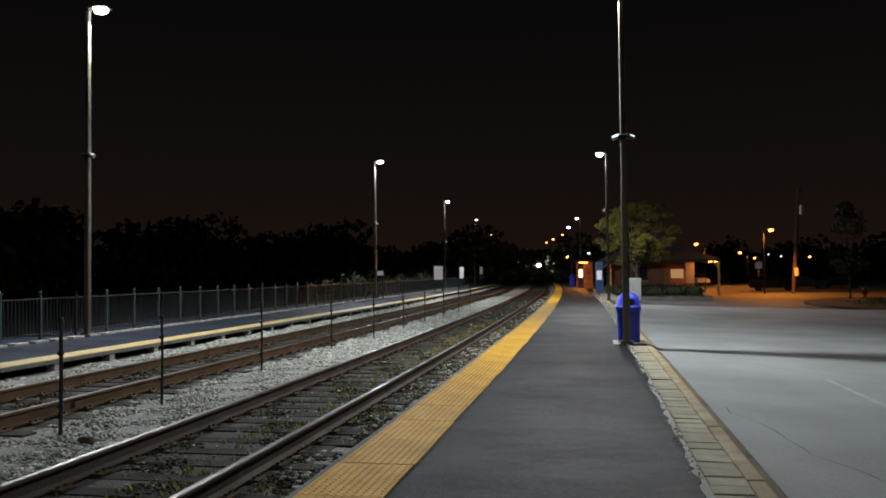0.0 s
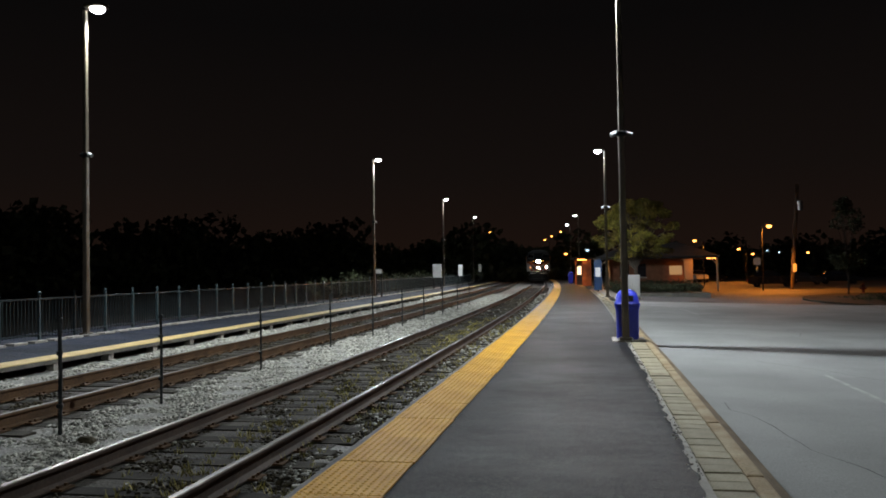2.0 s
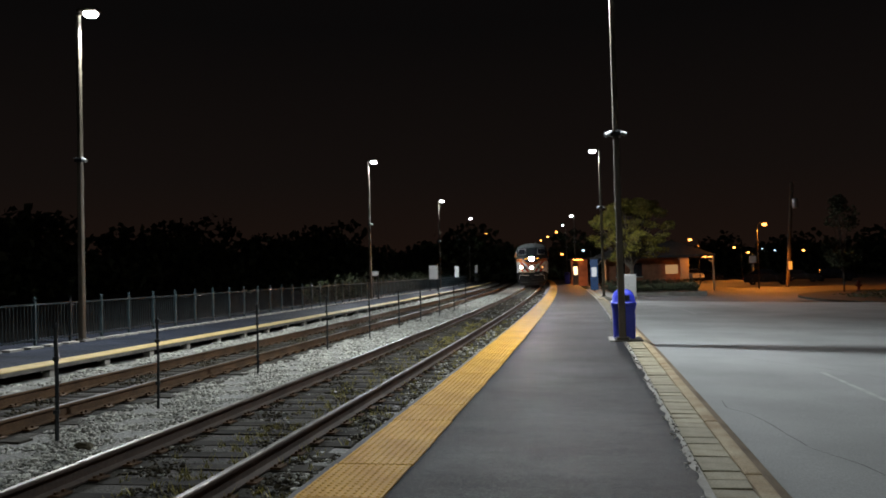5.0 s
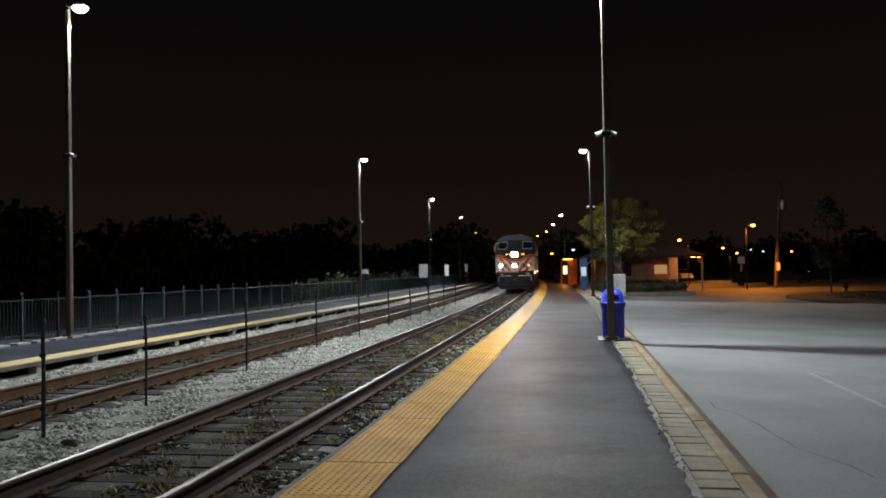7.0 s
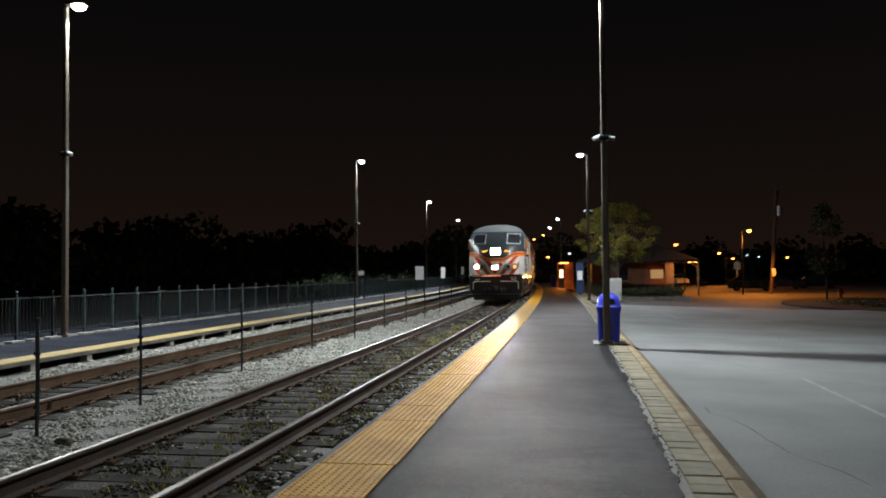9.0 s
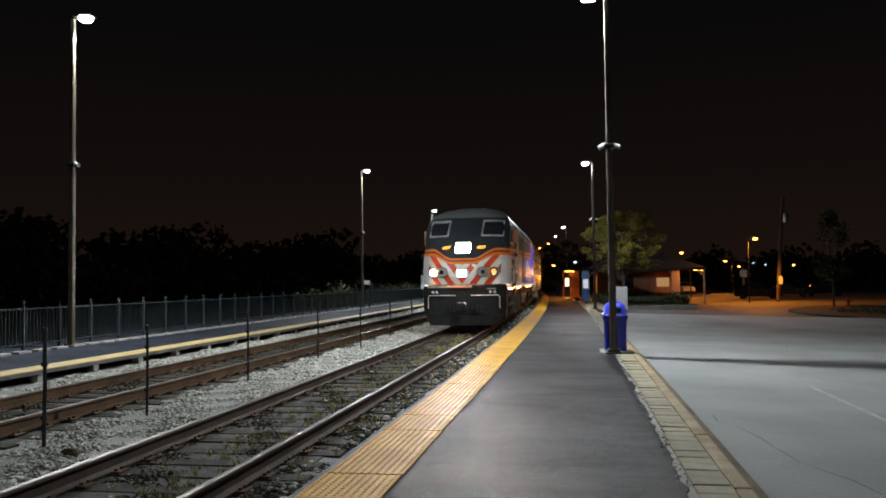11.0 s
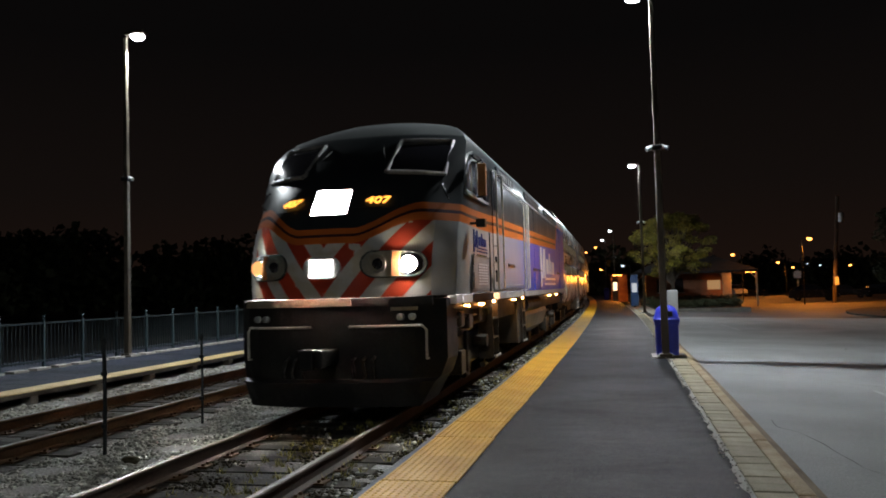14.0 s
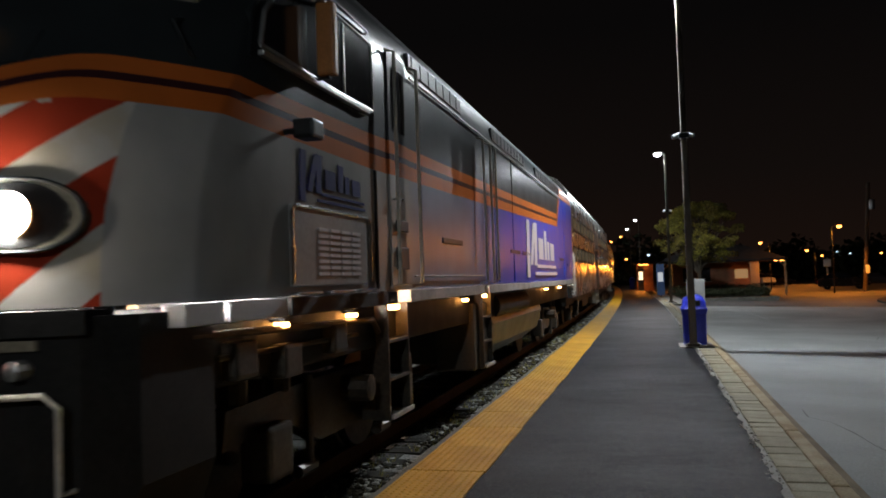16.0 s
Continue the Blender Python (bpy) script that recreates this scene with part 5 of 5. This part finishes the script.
# ---- sodium street lamps, utility pole, far lights ----
def street_lamp(x, y, h, watts, glass, color, arm=-0.9, label="street lamp with an orange sodium head"):
    sl = root("street_lamp", pose(x - arm, y, -0.6), label=label, category="street lamp", group="street lamps")
    part("pole", tubes(([(0, 0, 0), (0, 0, h * 0.6), (0, 0, h + 0.55)], 0.055)), M["under"], sl)
    part("arm", tubes(([(0, 0, h + 0.5), (arm * 0.5, 0, h + 0.72), (arm, 0, h + 0.74)], 0.03)), M["pole"], sl)
    hd = part("lamp_head", boxes((arm - 0.28, arm + 0.28, -0.14, 0.14, h + 0.68, h + 0.82), bevel=0.04), M["pole"], sl)
    bm = B()
    bm_lathe(bm, [(0.05, h + 0.46), (0.17, h + 0.52), (0.20, h + 0.62), (0.16, h + 0.679)], arm, 0, 14)
    part("globe", bm, glass, hd, "glowing lamp globe", True)
    if watts:
        spot("street_lamp_light", (x, y, h - 0.22), (x, y - 1.5, -1), watts, color, 165, 0.2, 0.4)


street_lamp(14.59, 70.0, 4.88, 4200, M["sodium_glass"], SODIUM, 0.6)
street_lamp(11.01, 90.0, 4.45, 3500, M["sodium_glass"], SODIUM)
street_lamp(19.04, 110.0, 3.88, 2000, M["sodium_glass"], SODIUM)
street_lamp(24.2, 128.0, 3.44, 0, M["sodium_glass"], SODIUM)
street_lamp(32.67, 130.0, 3.53, 0, M["sodium_glass"], SODIUM)
for x, y, z in ((27.7, 150.0, 4.29), (29.34, 150.0, 4.37), (30.78, 150.0, 4.35), (32.4, 150.0, 4.42), (32.87, 150.0, 4.01), (37.14, 150.0, 4.45), (-0.64, 100.0, 3.88)):
    street_lamp(x, y, z, 0, M["cool_far"], COOL, label="distant street lamp with a cool white head")
for x, y, z in ((-19.2, 150.0, 8.81), (-5.44, 140.0, 8.18), (-7.43, 148.0, 7.75), (-9.98, 170.0, 7.98), (-3.96, 120.0, 3.89)):
    street_lamp(x, y, z, 0, M["sodium_glass"], SODIUM)

up = root("utility_pole", pose(16.92, 73.0, -0.6), label="tall wooden utility pole with a transformer can", category="utility pole")
part("pole", tubes(([(0, 0, 0), (0.36, 0, 4.6), (0.70, 0, 9.2)], 0.16)), M["bark"], up)
bm = B()
bm_lathe(bm, [(0.15, 6.9), (0.24, 6.95), (0.24, 7.7), (0.12, 7.8)], 0.86, -0.1, 14)
part("transformer", bm, M["steel"], up, "grey transformer can", True)
part("meter_box", boxes((0.1, 0.4, -0.28, -0.17, 1.6, 2.3), bevel=0.02), M["sign_white"], up)

hy = root("fire_hydrant", pose(17.7, 57.0, -0.42), label="squat red-brown fire hydrant on a kerbed island", category="hydrant")
bm = B()
bm_lathe(bm, [(0.16, 0), (0.16, 0.06), (0.10, 0.08), (0.10, 0.48), (0.14, 0.50), (0.12, 0.60), (0.05, 0.68), (0.03, 0.72)], 0, 0, 14)
part("barrel", bm, mat("hydrant_paint", (0.22, 0.05, 0.03), 0.5), hy, smooth=True)
bm = B()
bm_lathe(bm, [(0.06, -0.2), (0.07, -0.19), (0.07, 0.19), (0.06, 0.2)], 0, 0.36, 10, "x")
part("outlet", bm, mat("hydrant_cap", (0.25, 0.06, 0.035), 0.5), hy)

# the kerbed island on the lot's far side
bm = B()
n = 28
outer = [(19.5 + 7.6 * math.cos(2 * math.pi * k / n) * (1.0 if math.cos(2 * math.pi * k / n) > 0 else 1.0), 47.0 + 11.5 * math.sin(2 * math.pi * k / n)) for k in range(n)]
lo, hi = [bm.verts.new((x, y, -0.9)) for x, y in outer], [bm.verts.new((x, y, -0.40)) for x, y in outer]
bm.faces.new(hi)
for k in range(n):
    bm.faces.new((lo[k], lo[(k + 1) % n], hi[(k + 1) % n], hi[k]))
structure("traffic_island", bm, M["earth"], "dark kerbed traffic island with thin grass", "island")
rg = np.random.default_rng(3)
tagged(leaves("island_grass", M["leaf_dark"], [((19.5 + 6.5 * math.cos(a) * q, 47 + 10 * math.sin(a) * q, -0.38), (1.4, 1.6, 0.06)) for a, q in zip(rg.uniform(0, 6.28, 26), rg.uniform(0, 0.9, 26))], 5200, 0.06, None, 12), "thin dark grass on the traffic island", "grass", kind="stuff")

# signs on posts by the street
for x, y in ((16.6, 86.0), (17.1, 88.0)):
    sg = root("road_sign", pose(x, y, -0.6), label="small plain road sign on a steel post", category="sign", group="road signs")
    part("post", tubes(([(0, 0, 0), (0, 0, 3.2)], 0.035)), M["steel"], sg)
    part("plate", boxes((-0.3, 0.3, -0.05, -0.03, 2.3, 3.0), bevel=0.01), M["sign_white"], sg)


# ---- parked cars ----
def car(x, y, rz, paint, label, tall=1.0):
    cr = root("car", pose(x, y, -0.60, 0, 0, rz), label=label, category="car", group="parked cars")
    def shell(prof, w0, w1):
        bm = B()
        rows = []
        for yy, zz, k in prof:
            w = w0 + (w1 - w0) * k
            rows.append((yy, zz, w))
        L = [bm.verts.new((-w, yy, zz)) for yy, zz, w in rows]
        R = [bm.verts.new((w, yy, zz)) for yy, zz, w in rows]
        bm.faces.new(L), bm.faces.new(R[::-1])
        for i in range(len(rows)):
            j = (i + 1) % len(rows)
            bm.faces.new((L[i], L[j], R[j], R[i]))
        bmesh.ops.bevel(bm, geom=list(bm.edges), offset=0.05, segments=2, affect="EDGES")
        return bm
    t = tall
    part("body", shell([(-2.2, 0.35, 0), (-2.25, 0.62, 0.2), (-2.1, 0.86 * t, 0.3), (-1.0, 0.98 * t, 0.3), (1.6, 1.0 * t, 0.3), (2.15, 0.95 * t, 0.3), (2.25, 0.6, 0.1), (2.2, 0.35, 0)], 0.88, 0.80), paint, cr, smooth=True)
    cab = part("cabin", shell([(-1.0, 0.97 * t, 0), (-0.35, 1.42 * t, 1), (1.1, 1.45 * t, 1), (1.75, 1.0 * t, 0)], 0.80, 0.60), M["glass"], cr, "dark glazed cabin")
    part("roof", boxes((-0.58, 0.58, -0.30, 1.05, 1.44 * t, 1.47 * t), bevel=0.012), paint, cab)
    for sx in (-1, 1):
        for yy in (-1.4, 1.4):
            bm = B()
            bm_lathe(bm, [(0.20, -0.10), (0.31, -0.09), (0.32, 0.09), (0.20, 0.10)], yy, 0.32, 18, "x")
            bmesh.ops.translate(bm, verts=bm.verts, vec=(sx * 0.80, 0, 0))
            wh = part("wheel", bm, M["under"], cr, "black tyre")
            bm = B()
            bm_lathe(bm, [(0.05, 0.0), (0.19, 0.01), (0.19, 0.03), (0.05, 0.04)], yy, 0.32, 14, "x")
            bmesh.ops.translate(bm, verts=bm.verts, vec=(sx * 0.90, 0, 0))
            part("rim", bm, M["steel"], wh)
        part("headlight", boxes((sx * 0.62 - 0.14, sx * 0.62 + 0.14, -2.27, -2.20, 0.62, 0.74), bevel=0.02), M["sign_white"], cr)
        part("tail_light", boxes((sx * 0.62 - 0.12, sx * 0.62 + 0.12, 2.20, 2.27, 0.66, 0.80), bevel=0.02), mat("tail_red", (0.25, 0.01, 0.01), 0.3), cr)
    part("bumper", boxes((-0.84, 0.84, -2.32, -2.22, 0.36, 0.54), bevel=0.03), M["under"], cr)


dark_paint = mat("dark_car_paint", (0.02, 0.022, 0.026), 0.25, 0.3, 0.1, 2, 30, 0.0)
pale_paint = mat("pale_car_paint", (0.45, 0.45, 0.44), 0.3, 0.1, 0.1, 2, 30, 0.0)
car(17.6, 84.0, 80, dark_paint, "dark parked car under a sodium lamp", 1.15)
car(14.2, 114.0, 10, pale_paint, "pale parked off-road car beyond the station", 1.2)
car(22.5, 92.0, 75, dark_paint, "dark parked car at the street's edge")
car(27.0, 95.0, 80, dark_paint, "dark parked car at the street's edge")
car(16.5, 118.0, 85, dark_paint, "dark parked car beyond the station")

# ---- far woods and roofs against the sky ----
rw = np.random.default_rng(21)
woods = []
for i in range(170):
    f = i / 169
    a = radians(-62 + 62 * f)
    d = 105 + 25 * math.sin(i * 1.7) + 45 * f
    top = 9.5 + 2.2 * math.sin(i * 0.23) + 1.2 * math.sin(i * 0.71) - 4.5 * f
    for k in range(3):
        woods.append(((d * math.sin(a) + rw.uniform(-3, 3), d * math.cos(a) + rw.uniform(-3, 3), top * (0.22 + 0.28 * k)), (4.0, 4.0, top * 0.22)))
tagged(leaves("far_woods", M["leaf_dark"], woods, 60000, 0.48, None, 22, 0.8), "dark belt of trees beyond the far platform", "trees", kind="stuff")
woods = []
for i in range(60):
    a = radians(3 + 40 * i / 59)
    d = 165 + 14 * math.sin(i * 2.1)
    top = 6.0 + 2.0 * math.sin(i * 0.9) + 1.0 * math.sin(i * 2.3)
    woods.append(((d * math.sin(a), d * math.cos(a), top * 0.4), (5, 5, top * 0.5)))
tagged(leaves("far_woods", M["leaf_dark"], woods, 20000, 0.5, None, 23, 0.8), "dark belt of trees behind the parking area", "trees", kind="stuff")
tk = [((-15.6 + off(y) - rw.uniform(0, 2.5), y, 0.5), (1.2, 1.6, rw.uniform(0.5, 1.3))) for y in np.arange(52, 110, 2.3)]
tagged(leaves("trackside_shrubs", M["leaf_dark"], tk, 5000, 0.10, None, 24), "dark weeds and shrubs behind the fence", "shrubs", kind="stuff")

# ---- pieces of the ground, laid last ----
def place(mesh, name, parent, m):
    o = new(name, mesh)
    o.parent = parent
    o.matrix_basis = m
    return o


# warning panels with raised domes
bm = B()
L, W = 0.914, 0.606
bm_box(bm, -W / 2, W / 2, 0.003, L - 0.003, 0.0, 0.012)
for i in range(10):
    for j in range(15):
        cx, cy = -W / 2 + 0.03 + i * 0.0605, 0.035 + j * 0.0605
        a = [bm.verts.new((cx + 0.016 * math.cos(k * 1.0472), cy + 0.016 * math.sin(k * 1.0472), 0.012)) for k in range(6)]
        b = [bm.verts.new((cx + 0.009 * math.cos(k * 1.0472), cy + 0.009 * math.sin(k * 1.0472), 0.0165)) for k in range(6)]
        bm.faces.new(b)
        for k in range(6):
            bm.faces.new((a[k], a[(k + 1) % 6], b[(k + 1) % 6], b[k]))
panel = mesh_of("tactile_panel", bm, M["tactile"])
tac = root("tactile_strip", label="yellow truncated-dome warning strip at the platform edge", category="tactile paving", kind="structure")
rp = random.Random(2)
for i in range(68):
    y = 1.45 + i * 0.918
    place(panel, "tactile_panel", tac, pose(-1.713 + off(y) + rp.uniform(-0.008, 0.008), y, 0.002 + rp.uniform(0, 0.003), 0, 0, bend(y) + rp.uniform(-0.4, 0.4)))

# pavers and kerb stones between platform and lot
pav = root("paver_band", label="tan concrete pavers laid beside the platform", category="paving", kind="structure")
kinds = []
for k in range(4):
    bm = B()
    bm_box(bm, -0.138 + 0.004 * k % 0.01, 0.138, 0.006, 0.222 - 0.003 * k, -0.05, 0.0, 0.008)
    kinds.append(mesh_of("paver", bm, M["paver"]))
for i in range(190):
    y = 2.6 + i * 0.232
    place(kinds[rp.randrange(4)], "paver", pav, pose(0.905 + off(y) + rp.uniform(-0.006, 0.006), y, rp.uniform(-0.008, 0.006), rp.uniform(-1, 1), rp.uniform(-1, 1), bend(y) + rp.uniform(-1.5, 1.5)))
krb = root("kerb", label="worn rust-stained concrete kerb along the lot", category="kerb", kind="structure")
bm = B()
bm_box(bm, -0.064, 0.064, 0.008, 1.99, -0.45, 0.004, 0.022)
stone_mesh = mesh_of("kerb_stone", bm, M["kerb"])
for i in range(40):
    y = -22 + i * 2.0
    place(stone_mesh, "kerb_stone", krb, pose(1.113 + off(y), y, rp.uniform(-0.006, 0.004), 0, 0, bend(y) + rp.uniform(-0.15, 0.15)))

structure("gutter", sweep([(1.180, -0.5), (1.30, -0.5), (1.30, -0.082), (1.180, -0.045)], -20, 44, 2.5), M["gutter"], "rust-stained gutter strip below the kerb", "gutter")

# ties
for tr, cx in ((track_a, TRACK_1), (track_b, TRACK_2)):
    meshes = []
    for k in range(5):
        bm = B()
        bm_box(bm, -1.28 + 0.02 * k, 1.30 - 0.015 * k, -0.115, 0.115, -0.46, RAIL_Z - 0.177, 0.012)
        for v in bm.verts:
            v.co += Vector(noise.noise_vector(v.co * 3.1 + Vector((k * 7, 0, 0)))) * 0.012
            v.co.z = min(v.co.z, RAIL_Z - 0.176)
        meshes.append(mesh_of("tie", bm, M["tie"]))
    pl = B()
    for s in (-1, 1):
        bm_box(pl, s * 0.7525 - 0.17, s * 0.7525 + 0.17, -0.09, 0.09, RAIL_Z - 0.176, RAIL_Z - 0.158, 0.003)
        for q in (-0.11, 0.11):
            for w in (-0.05, 0.05):
                bm_box(pl, s * 0.7525 + q - 0.014, s * 0.7525 + q + 0.014, w - 0.012, w + 0.012, RAIL_Z - 0.16, RAIL_Z - 0.135)
    plate = mesh_of("tie_plates", pl, M["rail_web_rust"])
    for i in range(150):
        y = 1.2 + i * 0.53
        m = pose(cx + off(y) + rp.uniform(-0.04, 0.04), y + rp.uniform(-0.03, 0.03), rp.uniform(-0.012, 0.0), 0, 0, bend(y) + rp.uniform(-1.2, 1.2))
        place(meshes[rp.randrange(5)], "tie", tr, m)
        if y < 40:
            tagged(place(plate, "tie_plates", tr, pose(cx + off(y), y, 0, 0, 0, bend(y))), kind="stuff")

# ballast: crushed stone as real pieces, thick between the tracks
ICO = np.array([(0, 0, 1), (0.894, 0, 0.447), (0.276, 0.851, 0.447), (-0.724, 0.526, 0.447), (-0.724, -0.526, 0.447), (0.276, -0.851, 0.447), (0.724, 0.526, -0.447), (-0.276, 0.851, -0.447), (-0.894, 0, -0.447), (-0.276, -0.851, -0.447), (0.724, -0.526, -0.447), (0, 0, -1)])
ICO_F = np.array([(0, 1, 2), (0, 2, 3), (0, 3, 4), (0, 4, 5), (0, 5, 1), (1, 6, 2), (2, 7, 3), (3, 8, 4), (4, 9, 5), (5, 10, 1), (2, 6, 7), (3, 7, 8), (4, 8, 9), (5, 9, 10), (1, 10, 6), (11, 7, 6), (11, 8, 7), (11, 9, 8), (11, 10, 9), (11, 6, 10)])


def stones(name, count, x0, x1, y0, y1, z, size, material, label, seed, power=1.5):
    g = np.random.default_rng(seed)
    y = y0 + (y1 - y0) * g.uniform(0, 1, count) ** power
    x = g.uniform(x0, x1, count)
    s = size * g.uniform(0.6, 1.35, count) * (1 + (y - y0) / 40)
    lump = z + 0.02 * np.sin(x * 5.1 + y * 2.3) + 0.015 * np.sin(y * 6.7 - x * 3)
    P = np.stack([x - np.maximum(y - 5, 0) ** 2 / 3000, y, lump + g.uniform(-0.01, 0.02, count)], 1)
    V = ICO[None] * g.uniform(0.7, 1.3, (count, 12, 1)) * s[:, None, None] * np.stack([g.uniform(0.7, 1.3, count), g.uniform(0.7, 1.3, count), g.uniform(0.5, 0.9, count)], 1)[:, None, :]
    a = g.uniform(0, 6.28, count)
    c, q = np.cos(a)[:, None], np.sin(a)[:, None]
    V = np.stack([V[:, :, 0] * c - V[:, :, 1] * q, V[:, :, 0] * q + V[:, :, 1] * c, V[:, :, 2]], 2) + P[:, None]
    F = (ICO_F[None] + 12 * np.arange(count)[:, None, None]).reshape(-1, 3)
    me = bpy.data.meshes.new(name)
    me.from_pydata(V.reshape(-1, 3).tolist(), [], F.tolist())
    me.materials.append(material)
    return tagged(new(name, me), label, "ballast", kind="stuff")


stones("ballast_stones", 34000, -6.55, -4.95, 4.5, 60, -0.315, 0.025, M["stone"], "loose pale crushed stone between the tracks", 31)
stones("ballast_stones", 11000, -9.72, -8.95, 6, 60, -0.225, 0.027, M["stone"], "loose pale crushed stone by the far platform", 32)
stones("ballast_stones", 9000, -8.3, -7.0, 6, 50, -0.312, 0.021, M["stone_dark"], "dirty crushed stone between the far rails", 33)
stones("ballast_stones", 15000, -4.45, -3.1, 3.5, 50, -0.312, 0.017, M["stone_dark"], "oily crushed stone between the near rails", 34)
stones("ballast_stones", 13000, -2.92, -2.12, 2.5, 60, -0.312, 0.021, M["stone_dark"], "dirty crushed stone along the platform edge", 35)
stones("ballast_stones", 2600, -2.92, -2.12, 2.5, 60, -0.304, 0.021, M["stone"], "scattered pale stones along the platform edge", 36)
stones("ballast_stones", 600, -4.45, -3.1, 3.5, 50, -0.304, 0.018, M["stone"], "scattered pale stones between the near rails", 37)

# dry weeds between the near rails
gw = np.random.default_rng(41)
V, F = [], []
for k in range(620):
    y = 3.6 + 26 * gw.uniform() ** 1.3
    x = TRACK_1 + gw.choice([gw.normal(0.22, 0.22), gw.normal(0.22, 0.22), gw.uniform(0.85, 1.55)]) + off(y)
    for b in range(12):
        a, h, w = gw.uniform(0, 6.28), gw.uniform(0.03, 0.10), gw.uniform(0.004, 0.010)
        dx, dy = math.cos(a), math.sin(a)
        p = np.array([x + gw.normal() * 0.03, y + gw.normal() * 0.03, -0.30])
        i = len(V)
        V += [tuple(p + (-dy * w, dx * w, 0)), tuple(p + (dy * w, -dx * w, 0)), tuple(p + (dx * h * 0.7, dy * h * 0.7, h))]
        F.append((i, i + 1, i + 2))
me = bpy.data.meshes.new("dry_weeds")
me.from_pydata(V, [], F)
me.materials.append(M["weed"])
tagged(new("dry_weeds", me), "thin dry weeds growing between the rails", "weeds", kind="stuff")

# paint and cracks on the lot
def lot_z(x):
    k = [(1.0, -0.075), (1.6, -0.105), (5.0, -0.215), (9.0, -0.32), (13.0, -0.42), (60.0, -0.58)]
    for (a, za), (b, zb) in zip(k, k[1:]):
        if x <= b:
            return za + (zb - za) * (x - a) / (b - a)
    return -0.62


def lot_strip(name, pts, w, material, label, category, lift=0.004):
    bm = B()
    rows = []
    for i, (x, y) in enumerate(pts):
        d = Vector(pts[min(i + 1, len(pts) - 1)]) - Vector(pts[max(i - 1, 0)])
        nrm = Vector((-d.y, d.x)).normalized() * (w[i % len(w)] / 2)
        rows.append([bm.verts.new((x + q * nrm.x + off(y), y + q * nrm.y, lot_z(x + q * nrm.x) + lift)) for q in (-1, 1)])
    for u, v in zip(rows, rows[1:]):
        bm.faces.new((u[0], u[1], v[1], v[0]))
    return structure(name, bm, material, label, category)


lot_strip("bay_line", [(3.45, 12.9), (3.45, 10.9), (3.45, 8.5)], [0.075], M["white_paint"], "worn white bay line on the lot", "road marking")
lot_strip("bay_line", [(3.75, 33.5), (3.80, 31.2), (3.82, 29.0)], [0.075], M["white_paint"], "worn white bay line on the lot", "road marking")
crack = mat("crack_tar", (0.05, 0.05, 0.05), 0.9, 0, 0.2, 5, 40, 0.3)
rc = random.Random(9)
for x0, y0, dx, dy, n in ((2.3, 15.5, 0.30, -0.42, 12), (1.5, 9.8, 0.12, -0.40, 9), (5.5, 14.2, 0.35, -0.15, 12), (2.0, 24.0, 0.45, -0.25, 14), (2.9, 8.2, 0.22, -0.3, 10), (4.2, 20.0, 0.3, 0.35, 12)):
    p, pts = [x0, y0], []
    for k in range(n):
        pts.append(tuple(p))
        p = [p[0] + dx + rc.uniform(-0.18, 0.18), p[1] + dy + rc.uniform(-0.2, 0.2)]
    lot_strip("crack", pts, [0.006, 0.012, 0.004, 0.014], crack, "thin dark crack in the lot's asphalt", "crack", 0.003)
# the crumbled edge of the platform's asphalt
edge = stones("asphalt_crumbs", 700, 0.67, 0.76, 3.0, 24, -0.004, 0.010, M["concrete"], "pale crumbs along the broken asphalt edge", 52)
structure("edge_strip", sweep(slab(0.692, 0.764, -0.3, -0.003), -30, 60, 2.5), M["concrete"], "pale worn concrete strip beside the asphalt", "paving")
bm = B()
prev = None
for k in range(700):
    y = 1.5 + k * 0.06
    r = 0.69 + max(0.0, 0.075 * (noise.noise((0.0, y * 0.9, 3.0)) + 0.10) + 0.05 * noise.noise((5.0, y * 4.1, 0.0)) + 0.02 * noise.noise((9.0, y * 13.0, 0.0)))
    row = [bm.verts.new((q + off(y), y, z)) for q, z in ((0.670, 0.003), (r, 0.003), (r + 0.006, -0.004))]
    if prev:
        bm.faces.new((prev[0], prev[1], row[1], row[0])), bm.faces.new((prev[1], prev[2], row[2], row[1]))
    prev = row
structure("asphalt_edge", bm, M["asphalt"], "ragged broken lip of the platform asphalt", "platform edge")


def motions():
    rows = [(0.0, 125.0), (1.5, 110.6), (3.5, 91.8), (7.0, 59.3), (9.0, 42.0), (10.25, 31.6), (11.5, 22.3), (12.5, 16.44), (13.5, 11.2), (14.5, 6.87), (15.0, 5.03), (15.5, 3.42), (16.0, 2.05)]
    for thing, back in train:
        walk(thing, [(t, on_track(y + back)) for t, y in rows])
    # the flashing lamps turn their bright side out in turn
    swaps = [12.3 - 0.96 * k for k in range(12, 0, -1)] + [12.3, 13.2, 14.27, 15.15]
    for lamp, at, s in flashers:
        turn = 180.0 if s < 0 else 0.0
        keys = [(0.0, turn)]
        for t in swaps:
            turn_to = turn + 180.0
            keys += [(t - 0.12, turn), (t - 0.04, turn + 60), (t + 0.04, turn + 120), (t + 0.12, turn_to)]
            turn = turn_to
        keys.append((16.0, turn))
        walk(lamp, [(t, pose(*at, 0, 0, a)) for t, a in keys])
    # the wheels roll with the way gone
    times = [i / 15 for i in range(241)]
    way = np.interp(times, [r[0] for r in rows], [125.0 - r[1] for r in rows])
    for ws, cy, r in rolling:
        walk(ws, [(t, pose(0, cy, r, math.degrees(d / r), 0, 0)) for t, d in zip(times, way)])


motions()
